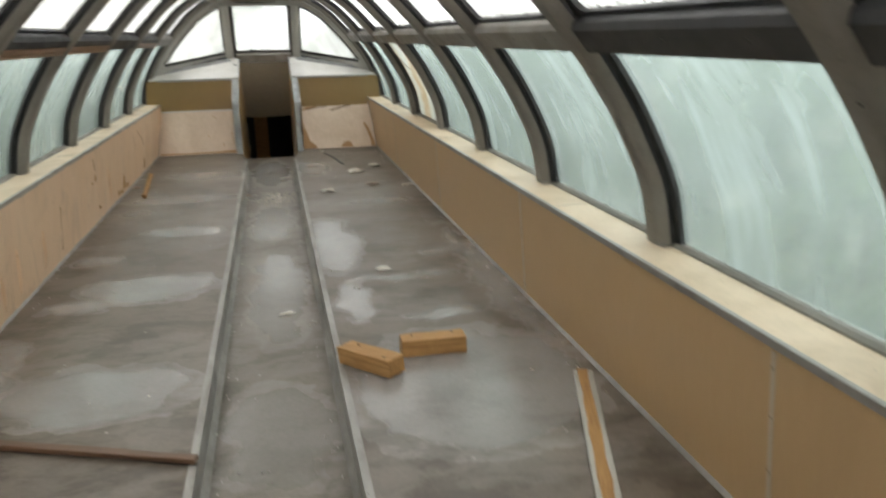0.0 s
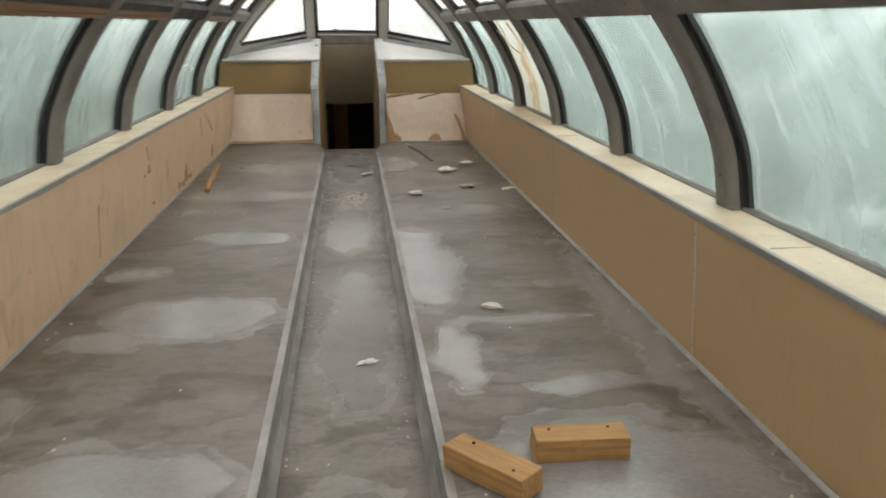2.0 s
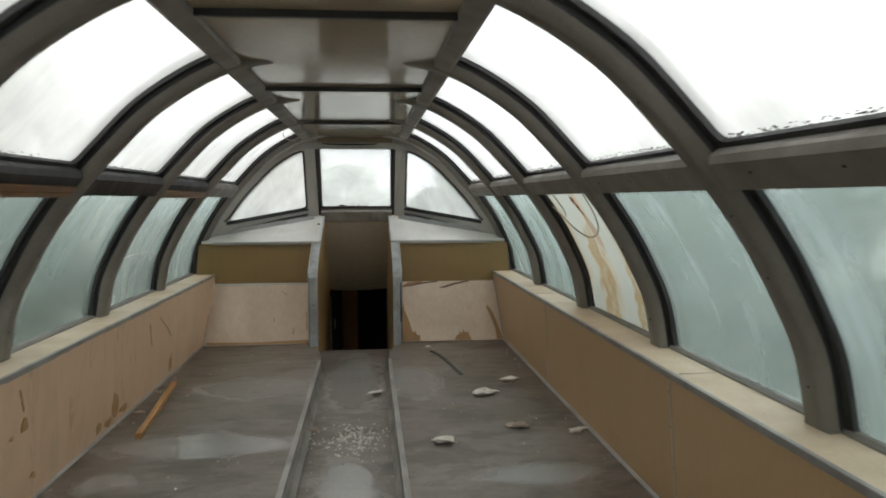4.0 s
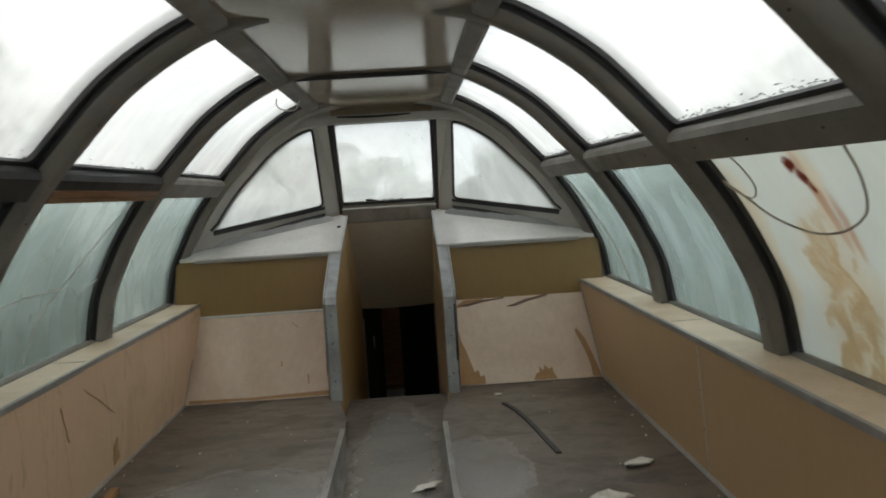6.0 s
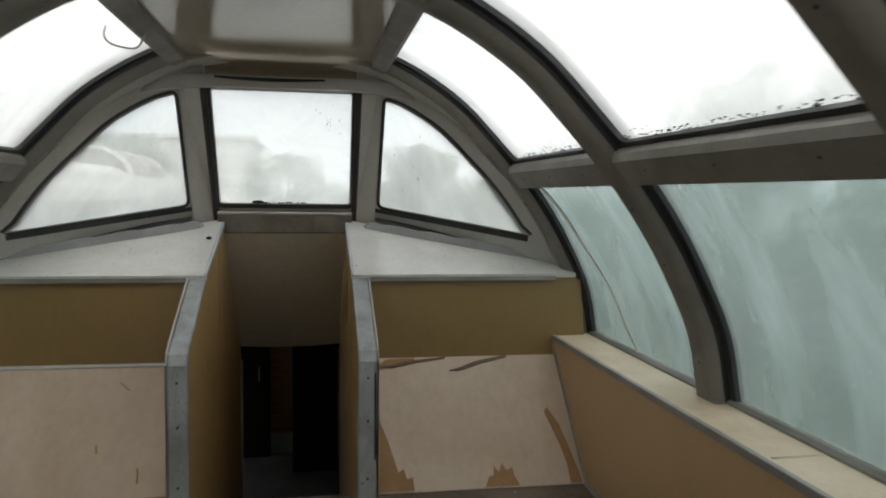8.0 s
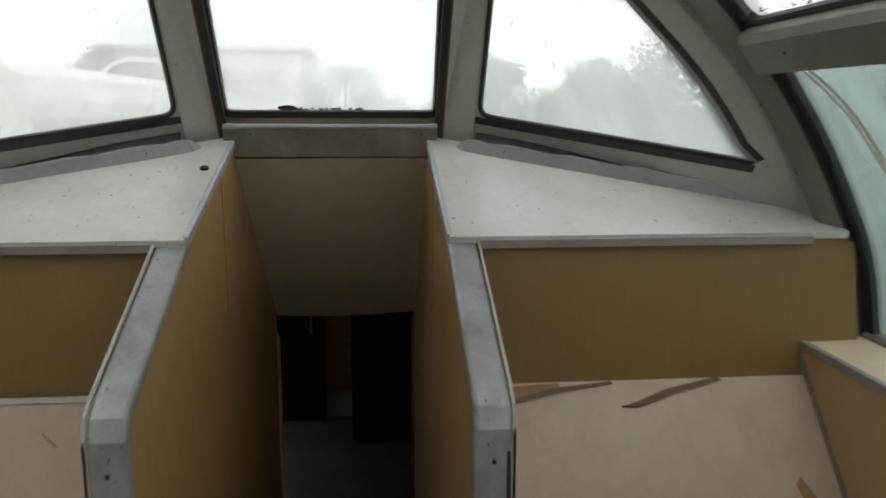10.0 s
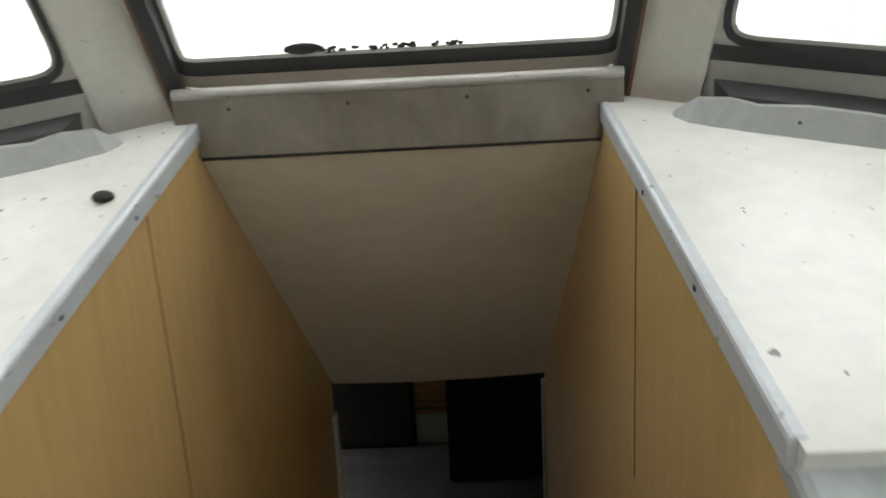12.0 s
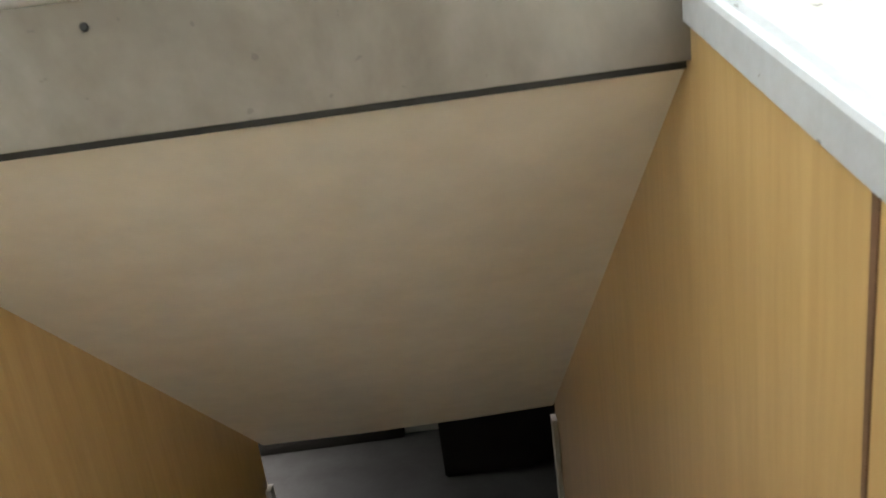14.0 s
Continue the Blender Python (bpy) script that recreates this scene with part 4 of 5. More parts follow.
band = part("end_arch", band, M_ENDFRAME, None, "pale grey arch around the end windows", True)
tagged(band, category="arch", kind="structure")

# ---- stairs and the dim hall below ----
stairs = empty("staircase", (0, 10.33, -0.13), label="steep narrow stairs with dark treads and metal nosings", category="stairs")
for k in range(1, 8):
    y, z = 10.33 + 0.215 * (k - 1), -0.13 - 0.171 * k
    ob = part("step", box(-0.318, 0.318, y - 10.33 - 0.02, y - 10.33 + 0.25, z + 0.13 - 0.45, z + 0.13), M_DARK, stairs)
    part("nosing", box(-0.316, 0.316, y - 10.33 + 0.215, y - 10.33 + 0.256, z + 0.13 - 0.01, z + 0.134), M_ALU, ob)
nose = part("floor_nosing", prism([(10.32, -0.128), (10.345, -0.128), (10.345, -0.17), (10.338, -0.17), (10.334, -0.133), (10.32, -0.131)], -0.318, 0.318, "x"), M_ALU, None, "worn metal nosing at the top of the stairs")
tagged(nose, category="nosing", kind="structure")
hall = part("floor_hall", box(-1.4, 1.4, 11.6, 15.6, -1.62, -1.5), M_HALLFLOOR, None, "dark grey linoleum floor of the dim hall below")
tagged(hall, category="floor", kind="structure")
# added walls stop light leaks; the unseen opening on the left lights the door
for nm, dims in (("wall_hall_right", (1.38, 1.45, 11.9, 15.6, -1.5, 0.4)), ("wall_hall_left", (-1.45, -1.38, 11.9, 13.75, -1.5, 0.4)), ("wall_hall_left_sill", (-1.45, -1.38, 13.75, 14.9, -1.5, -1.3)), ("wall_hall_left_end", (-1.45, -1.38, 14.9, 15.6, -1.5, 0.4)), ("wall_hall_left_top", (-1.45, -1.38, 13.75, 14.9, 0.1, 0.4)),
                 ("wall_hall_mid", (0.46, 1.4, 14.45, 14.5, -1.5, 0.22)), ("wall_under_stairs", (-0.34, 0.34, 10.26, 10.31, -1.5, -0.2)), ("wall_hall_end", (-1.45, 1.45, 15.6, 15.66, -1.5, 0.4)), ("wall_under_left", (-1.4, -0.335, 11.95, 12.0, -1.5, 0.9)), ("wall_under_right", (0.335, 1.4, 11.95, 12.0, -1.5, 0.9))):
    ob = part(nm, box(*dims), M_DARK, None, "added plain dark wall that limits daylight in the hall below")
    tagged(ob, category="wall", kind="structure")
# added ceiling slab stops short of the end wall so daylight drops in
hc = part("ceiling_hall", box(-1.45, 1.45, 12.085, 14.98, 0.225, 0.27), M_DARK, None, "added dark ceiling slab that limits daylight in the hall")
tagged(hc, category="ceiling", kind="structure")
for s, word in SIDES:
    # unseen solid block, near black to pass for the unlit cavity
    ob = part("wall_void", box(*sorted((s * 0.335, s * 1.47)), 10.62, 12.0, -0.2, 0.80), M_DARK, None, "unseen dark block added in place of the cavity behind the bulkhead")
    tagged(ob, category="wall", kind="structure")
    bar_ob = part("stair_wall_edge", box(*sorted((s * 0.309, s * 0.340)), 12.005, 12.035, -1.5, 0.14 if s < 0 else 0.22), M_ENDFRAME if s < 0 else M_RIB, None, "grey metal edge strip at the foot of the stair wall")
    tagged(bar_ob, category="edge strip", kind="structure")
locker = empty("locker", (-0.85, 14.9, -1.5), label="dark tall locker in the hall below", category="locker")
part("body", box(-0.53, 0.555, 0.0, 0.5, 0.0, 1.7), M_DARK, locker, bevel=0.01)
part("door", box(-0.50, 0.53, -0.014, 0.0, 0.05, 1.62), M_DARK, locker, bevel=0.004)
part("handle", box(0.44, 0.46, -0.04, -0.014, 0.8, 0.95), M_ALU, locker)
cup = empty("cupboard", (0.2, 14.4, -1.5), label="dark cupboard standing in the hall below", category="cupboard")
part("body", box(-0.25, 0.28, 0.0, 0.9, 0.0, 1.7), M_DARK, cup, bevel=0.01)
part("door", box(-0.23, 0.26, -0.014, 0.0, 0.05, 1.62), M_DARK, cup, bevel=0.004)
door = empty("door_1", (-0.18, 14.94, -1.5), label="brown wooden door with pale kick plate in the hall", category="door", kind="structure")
part("door_leaf", box(-0.112, 0.128, 0.0, 0.04, 0.33, 1.7), M_PINE, door)
part("door_rail", box(-0.112, 0.128, -0.012, 0.028, 0.24, 0.33), M_PINE, door)
part("kick_plate", box(-0.112, 0.128, 0.0, 0.03, 0.01, 0.24), M_LEDGE, door, "white kick plate")
part("door_groove", box(-0.112, 0.128, -0.014, -0.011, 0.275, 0.29), M_WOODDARK, door)

# ---- bulkhead wear ----
BOARD0, BOARD1 = Vector((0, 10.0, 0.003)), Vector((0, 10.36, 0.49))
BN = Vector((0, -(0.487), 0.36)).normalized()


def on_board(x, v, d):
    p = BOARD0.lerp(BOARD1, v) + BN * d
    return Vector((x, p.y, p.z))


def patch(points, parent, mat, d=0.004, name="veneer_patch"):
    bm = bmesh.new()
    a, b = [bm.verts.new(on_board(x, v, d)) for x, v in points], [bm.verts.new(on_board(x, v, 0.0005)) for x, v in points]
    bm.faces.new(a)
    bm.faces.new(b[::-1])
    for i in range(len(points)):
        j = (i + 1) % len(points)
        bm.faces.new((a[i], a[j], b[j], b[i]))
    return part(name, bm, mat, parent)


bulks = [o for o in scene.objects if o.name.startswith("bulkhead")]
rb, lb = bulks[0], bulks[1]
patch([(0.392, 0.80), (0.392, 0.01), (0.56, 0.01), (0.555, 0.10), (0.53, 0.09), (0.52, 0.16), (0.495, 0.14), (0.46, 0.36), (0.43, 0.50), (0.415, 0.66)], rb, M_TORN)
patch([(0.86, 0.01), (0.88, 0.08), (0.90, 0.09), (0.905, 0.15), (0.925, 0.11), (0.94, 0.17), (0.96, 0.12), (0.985, 0.14), (0.99, 0.08), (1.01, 0.01)], rb, M_TORN)
patch([(1.235, 0.01), (1.232, 0.14), (1.215, 0.28), (1.19, 0.42), (1.168, 0.54), (1.182, 0.57), (1.225, 0.44), (1.252, 0.27), (1.28, 0.07), (1.287, 0.01)], rb, M_TORN)
patch([(0.40, 0.90), (0.47, 0.985), (0.60, 0.995), (0.60, 0.96), (0.50, 0.93), (0.43, 0.90)], rb, M_TORN)
patch([(0.43, 0.925), (0.49, 0.915), (0.60, 0.955), (0.74, 0.985), (0.735, 0.995), (0.58, 0.972), (0.49, 0.935)], rb, M_WOODDARK, 0.008, "torn_edge")
patch([(0.755, 0.885), (0.80, 0.905), (0.88, 0.955), (1.02, 1.0), (1.03, 0.985), (0.90, 0.935), (0.80, 0.88)], rb, M_WOODDARK, 0.008, "torn_edge")
patch([(-0.40, 0.012), (-1.27, 0.012), (-1.27, 0.045), (-0.9, 0.035), (-0.40, 0.06)], lb, M_TORN)
patch([(-0.39, 0.975), (-1.265, 0.975), (-1.265, 1.0), (-0.39, 1.0)], lb, M_ENDFRAME, 0.006, "top_strip")
for x0, v0, x1, v1 in ((-0.66, 0.86, -0.62, 0.80), (-0.55, 0.25, -0.545, 0.15), (-0.44, 0.5, -0.43, 0.22), (-0.72, 0.42, -0.715, 0.36)):
    patch([(x0, v0), (x0 + 0.006, v0), (x1 + 0.008, v1), (x1, v1)], lb, M_TORN, 0.002, "gouge")

# peeled patches and scratches on the buckled side wall
def left_x(y, z):
    w = noise.noise(Vector((y * 2.3, z * 1.2, 4.0))) * 0.014 + abs(noise.noise(Vector((y * 5.5, z * 1.1, 9.0)))) * 0.034 * (1 - z / 0.75) + max(0.0, noise.noise(Vector((y * 16, z * 5.0, 2.0))) - 0.25) * 0.03 * max(0.0, 0.35 - z)
    return -(1.298 - 0.038 * z / 0.56 - max(0.0, w * min(1.0, 7.2 * z)))


left_wall = bpy.data.objects["wall_left"]
chip = random.Random(31)
for cy, cz, a, b, n in ((6.573, 0.345, 0.055, 0.035, 11), (6.66, 0.105, 0.025, 0.018, 8), (7.72, 0.12, 0.07, 0.07, 13), (7.60, 0.05, 0.06, 0.03, 9), (7.86, 0.06, 0.09, 0.025, 9), (7.45, 0.06, 0.04, 0.03, 9), (8.9, 0.10, 0.05, 0.06, 10), (6.45, 0.325, 0.018, 0.012, 7)):
    bm = bmesh.new()
    rim = []
    for k in range(n):
        g, f = 2 * math.pi * k / n, chip.uniform(0.55, 1.1)
        rim.append((cy + a * f * math.cos(g), max(0.012, cz + b * f * math.sin(g))))
    mid = bm.verts.new((left_x(cy, cz) + 0.007, cy, cz))
    outer = [bm.verts.new((left_x(y, z) + 0.0045, y, z)) for y, z in rim]
    inner = [bm.verts.new((left_x(y, z) - 0.004, y, z)) for y, z in rim]
    for k in range(n):
        bm.faces.new((mid, outer[k], outer[(k + 1) % n]))
        bm.faces.new((outer[k], inner[k], inner[(k + 1) % n], outer[(k + 1) % n]))
    part("peeled_patch", bm, M_PEEL, left_wall, "raw orange-brown patch of peeled laminate")
for (y0, z0), (y1, z1), w in (((5.546, 0.35), (5.537, 0.07), 0.004), ((8.558, 0.48), (8.863, 0.29), 0.006), ((8.35, 0.46), (8.42, 0.30), 0.004), ((6.52, 0.50), (6.56, 0.40), 0.008)):
    pts = [(y0 + (y1 - y0) * k / 8 + chip.uniform(-1, 1) * 0.004, z0 + (z1 - z0) * k / 8) for k in range(9)]
    part("scratch", sweep([[(left_x(y, z) + 0.003, y - w * (0.3 + (k % 8 > 0)) / 2, z), (left_x(y, z) + 0.003, y + w * (0.3 + (k % 8 > 0)) / 2, z), (left_x(y, z) - 0.003, y, z)] for k, (y, z) in enumerate(pts)]), M_TORN, left_wall)

# folds pressed into the buckled sheet, and torn flakes at its foot
for y0, z0, y1, z1, w in ((3.82, 0.36, 3.86, 0.03, 0.022), (3.98, 0.33, 4.14, 0.09, 0.018), (4.20, 0.28, 4.16, 0.10, 0.014), (4.34, 0.30, 4.42, 0.05, 0.018), (4.62, 0.32, 4.66, 0.07, 0.014), (3.60, 0.26, 3.66, 0.04, 0.018), (5.1, 0.3, 5.14, 0.06, 0.012), (7.05, 0.34, 7.12, 0.05, 0.012)):
    rings = []
    for k in range(11):
        f = k / 10
        y, z, g = y0 + (y1 - y0) * f + chip.uniform(-1, 1) * 0.004, z0 + (z1 - z0) * f, math.sin(math.pi * min(1.0, 0.12 + f * 0.8))
        x = left_x(y, z)
        rings.append([(x - 0.004, y - w * g, z), (x + 0.013 * g, y + 0.25 * w * g, z), (x - 0.004, y + 0.4 * w * g, z)])
    part("fold", sweep(rings), M_WALL_L, left_wall, "sharp fold in the buckled laminate", True)
for y, z, size in ((3.46, 0.05, 0.05), (3.58, 0.08, 0.04), (3.40, 0.12, 0.04), (4.14, 0.10, 0.03), (3.70, 0.03, 0.03)):
    bm = bmesh.new()
    rim = [(y + size * chip.uniform(0.6, 1.2) * math.cos(a), max(0.006, z + size * 0.5 * chip.uniform(0.5, 1.2) * math.sin(a))) for a in (2 * math.pi * k / 7 for k in range(7))]
    tip = bm.verts.new((left_x(y, z) + 0.022, y + size * 0.3, z + 0.01))
    base = [bm.verts.new((left_x(a, b) + 0.003, a, b)) for a, b in rim]
    for k in range(7):
        bm.faces.new((tip, base[k], base[(k + 1) % 7]))
    bm.faces.new(base[::-1])
    part("torn_flake", bm, M_BOARD, left_wall, "pale torn flake of laminate")

# torn rubber edge on the jamb beside the bare board
rings = [[(0.3795, 9.8655, z + 0.12), (0.384 + w * 0.6, 9.8655, z + 0.12), (0.386 + w * 0.6, 9.876, z + 0.12), (0.3795, 9.876, z + 0.12)] for z, w in ((0.075, 0.004), (0.10, 0.011), (0.15, 0.013), (0.17, 0.010), (0.19, 0.012), (0.20, 0.005), (0.27, 0.004), (0.33, 0.006), (0.42, 0.003))]
part("torn_rubber", sweep(rings), M_RUBBER, [o for o in scene.objects if o.name.startswith("stair_wall") and o.type == "EMPTY"][0], "torn black rubber edge")

# fittings on ledges and stair walls
knob = bmesh.new()
bmesh.ops.create_uvsphere(knob, u_segments=12, v_segments=8, radius=0.014, matrix=Matrix.Translation((-0.362, 10.85, ledge_z(10.85) + 0.023)) @ Matrix.Diagonal((1, 1, 0.6, 1)))
ob = part("knob", knob, M_DARK, None, "small dark knob on the white ledge", True)
tagged(ob, category="knob")
walls = [o for o in scene.objects if o.name.startswith("stair_wall") and o.type == "EMPTY"]
for w_ob, s in zip(walls, (1, -1)):
    if s > 0:
        part("seam", prism([(10.8825, ledge_z(10.88) - 0.010), (10.8875, ledge_z(10.88) - 0.010), (10.8865, 0.62), (10.8855, 0.56)], 0.3188, 0.3205, "x"), M_WOODDARK, w_ob)
    else:
        part("seam", prism([(10.872, 0.98), (10.8735, 0.98), (10.891, 0.60), (10.889, 0.55)], -0.3192, -0.3205, "x"), M_WOODDARK, w_ob)
    for y in (10.62, 10.83):
        bm = bmesh.new()
        bmesh.ops.create_cone(bm, cap_ends=True, segments=8, radius1=0.0036, radius2=0.003, depth=0.002, matrix=pose(s * 0.315, y, ledge_z(y) + 0.003, 0, 90, 0))
        part("nail", bm, M_DARK, w_ob)
    for y, z in ((9.866, 0.12), (9.866, 0.35), (9.866, 0.52)):
        bm = bmesh.new()
        bmesh.ops.create_cone(bm, cap_ends=True, segments=8, radius1=0.005, radius2=0.004, depth=0.004, matrix=pose(s * 0.355, y, z, 90, 0, 0))
        part("screw", bm, M_DARK, w_ob)

# ---- left rails with stained wood fillets ----
lo, hi = curve_index(1.275, -1), curve_index(1.37, -1)
px, pz = (CURVE[lo][0] + CURVE[hi][0]) / 2, (CURVE[lo][1] + CURVE[hi][1]) / 2
nx, nz = (Vector(NORMALS[lo]) + Vector(NORMALS[hi])).normalized()
bays = list(zip(RIB_Y[1:], RIB_Y))
for y0, y1 in bays[1:2] + bays[3:8]:
    pts = [(px - nz * u + nx * v, pz + nx * u + nz * v) for u, v in ((0.026, -0.012), (0.028, -0.020), (0.049, -0.022), (0.051, -0.017), (0.055, -0.017), (0.057, -0.022), (0.079, -0.021), (0.083, -0.015), (0.083, 0.02), (0.026, 0.02))]
    ob = part("wood_fillet", prism(pts, y0 + 0.057, y1 - 0.07), M_VARNISH, None, "grooved brown varnished wooden fillet on the window rail")
    tagged(ob, category="fillet", group="rail fillets")

# ---- cables and wires on the windows ----
def surf(y, z, side, d):
    i = curve_index(z, side)
    x, zz = off(i, d)
    half = [j for j in range(len(CURVE) // 2 + 1)]
    xs = [off(j, d) for j in half]
    for (xa, za), (xb, zb) in zip(xs, xs[1:]):
        if za <= z <= zb:
            x = xa + (xb - xa) * (z - za) / (zb - za)
            return (side * x, y, z)
    return (side * abs(x), y, z)


def cable(points, side, d, r, label):
    pts = spline([(y, z) for y, z in points], 6)
    ob = part("cable", tube([surf(p.x, p.y, side, d) for p in pts], r, 6), M_CABLE, None, label, True)
    tagged(ob, category="cable", group="window cables")


cable([(7.70, 1.29), (7.665, 1.23), (7.67, 1.17), (7.75, 1.135), (7.84, 1.165), (7.88, 1.19)], 1, 0.040, 0.003, "thin grey cable loop hanging before the rusty pane")
cable([(7.88, 1.20), (7.80, 1.15), (7.68, 1.075), (7.50, 1.035), (7.33, 1.045), (7.17, 1.10), (7.09, 1.19), (7.06, 1.28)], 1, 0.040, 0.0038, "grey cable sagging across the rusty pane")
cable([(10.28, 1.27), (10.235, 1.22), (10.20, 1.15), (10.165, 1.02), (10.11, 0.936), (10.0, 0.727), (9.872, 0.585)], 1, 0.042, 0.0042, "cable slanting across a clouded side window")
cable([(10.31, 1.27), (10.26, 1.21), (10.225, 1.15), (10.185, 1.02), (10.125, 0.936), (10.01, 0.727), (9.88, 0.585)], 1, 0.044, 0.003, "second strand of the cable across a clouded side window")
cable([(8.05, 0.86), (8.2, 0.875), (8.47, 0.895), (8.83, 0.885), (8.93, 0.83), (9.05, 0.87), (9.15, 0.9)], -1, 0.046, 0.0022, "thin wire running across a side window")
cable([(9.12, 1.28), (9.0, 1.15), (8.8, 0.95), (8.6, 0.79), (8.5, 0.62)], -1, 0.046, 0.0025, "rusty wire slanting across a side window")
ob = part("wire_loop", tube(spline([(-0.565, 9.80, 1.80), (-0.565, 9.78, 1.765), (-0.545, 9.77, 1.738), (-0.505, 9.79, 1.728), (-0.465, 9.82, 1.735), (-0.44, 9.84, 1.79)], 5), 0.0035, 6), M_CABLE, None, "thin wire loop hanging from the ceiling rail", True)
tagged(ob, category="wire")

# grime along the foot of the roof panes and of the end window
rng = random.Random(7)
bm = bmesh.new()
for s, word in SIDES:
    hi = curve_index(1.37, s)
    for y0, y1 in list(zip(RIB_Y[1:], RIB_Y))[:8]:
        for k in range(150 if s > 0 else 30):
            y = y0 + 0.07 + (y1 - y0 - 0.14) * rng.betavariate(1.2, 1.0)
            r = rng.uniform(0.001, 0.0038)
            i = hi + (1 if s > 0 else -1)
            (x, z), (x2, z2) = off(i, 0.045), off(hi, 0.045)
            t = rng.uniform(-0.34, -0.02) if rng.random() < 0.95 else rng.uniform(0.0, 0.4)
            m = Matrix.Translation((x2 + (x - x2) * t, y, z2 + (z - z2) * t)) @ pose(0, 0, 0, 0, 0, rng.uniform(-25, 25)) @ Matrix.Diagonal((r * 0.9, r * rng.uniform(1, 3.4), r * 0.6, 1))
            bmesh.ops.create_icosphere(bm, subdivisions=1, radius=1, matrix=m)
for k in range(40):
    x = -0.13 + 0.24 * rng.random()
    z = 1.176 + 0.006 * rng.random()
    bmesh.ops.create_icosphere(bm, subdivisions=1, radius=1, matrix=Matrix.Translation((x, mid_y(0, z) + 0.012, z)) @ Matrix.Diagonal((rng.uniform(0.002, 0.008), 0.002, 0.003, 1)))
bmesh.ops.create_icosphere(bm, subdivisions=2, radius=1, matrix=Matrix.Translation((-0.145, mid_y(0, 1.18) + 0.012, 1.182)) @ Matrix.Diagonal((0.032, 0.003, 0.009, 1)))
for k in range(26):
    side = rng.choice((0, 0, 1, -1))
    x = rng.gauss(0.24, 0.03) if side == 0 else side * rng.gauss(0.62, 0.07)
    z = rng.gauss(1.60, 0.04) if side == 0 else rng.gauss(1.42, 0.09)
    y = mid_y(0, z) + 0.019 if side == 0 else side_y(x, z) + 0.019
    bmesh.ops.create_icosphere(bm, subdivisions=1, radius=1, matrix=Matrix.Translation((x, y, z)) @ pose(0, 0, 0, 38, rng.uniform(-15, 15), 0) @ Matrix.Diagonal((0.0012, 0.0012, rng.uniform(0.004, 0.014), 1)))
ob = part("window_moss", bm, M_DARK, None, "dark moss and grime along the window edges")
tagged(ob, category="grime", kind="stuff")

# ---- loose things on the floor ----
def timber(length, width, height, m, name, label, mat, rough=0.003, seed=1):
    r = random.Random(seed)
    bm = box(-length / 2, length / 2, -width / 2, width / 2, 0, height)
    bmesh.ops.subdivide_edges(bm, edges=[e for e in bm.edges if abs(e.verts[0].co.x - e.verts[1].co.x) > length / 2], cuts=5)
    for v in bm.verts:
        v.co += Vector((r.uniform(-rough, rough), r.uniform(-rough, rough), r.uniform(0, rough) if v.co.z > height / 2 else 0))
    bmesh.ops.bevel(bm, geom=list(bm.edges), offset=0.002, segments=1, affect="EDGES", clamp_overlap=True)
    ob = part(name, bm, mat, None, label)
    ob.matrix_basis = m
    return ob


for m, seed, label, holes in ((pose(0.388, 3.413, 0.006, 0, 0, -48), 2, "sawn pine block lying askew over the platform edge", ((-0.08, 0.02), (0.09, -0.02))),
                              (pose(0.674, 3.522, 0.001, 0, 0, -2), 3, "sawn pine block lying flat on the linoleum", ((-0.09, 0.02), (0.09, 0.022)))):
    block = timber(0.278, 0.095, 0.07, m, "wood_block", label, M_PINE, seed=seed)
    tagged(block, category="wood block", group="pine blocks")
    for x, y in holes:
        bm = bmesh.new()
        bmesh.ops.create_cone(bm, cap_ends=True, segments=8, radius1=0.006, radius2=0.005, depth=0.003, matrix=pose(x, y, 0.0725))
        part("nail_hole", bm, M_DARK, block, "dark nail hole")
tagged(timber(1.16, 0.032, 0.03, pose(-1.140, 8.03, 0.001, 0, 0, 95), "wood_stick", "thin orange-brown wooden stick near the wall", M_PINE, seed=4), category="stick")
tagged(timber(0.79, 0.034, 0.017, pose(-0.625, 2.965, 0.006, 0, 0, -21.5), "wood_batten", "dark reddish wooden batten across the platform", M_WOODDARK, seed=5), category="batten")
plank = timber(1.50, 0.075, 0.016, pose(0.988, 2.42, 0.001, 0, 0, 72.5), "split_plank", "splintered plank with grey sides and fresh wood", M_ENDFRAME, 0.002, 6)
tagged(plank, category="plank")
bm = box(-0.75, 0.742, -0.016, 0.022, 0.0165, 0.024)
bmesh.ops.subdivide_edges(bm, edges=[e for e in bm.edges if abs(e.verts[0].co.x - e.verts[1].co.x) > 0.7], cuts=14)
for v in bm.verts:
    v.co.y += rng.uniform(-0.004, 0.004)
part("split_face", bm, M_PINE, plank, "fresh orange split wood")
pts = spline([(0.615, 9.56), (0.66, 9.42), (0.705, 9.16), (0.735, 8.90), (0.76, 8.70)], 5)
rings = [[(p.x - 0.012, p.y, 0.001), (p.x + 0.012, p.y, 0.001), (p.x + 0.012, p.y, 0.008), (p.x - 0.012, p.y, 0.008)] for p in pts]
tagged(part("rubber_strip", sweep(rings), M_RUBBER, None, "bent dark rubber strip on the floor"), category="strip")


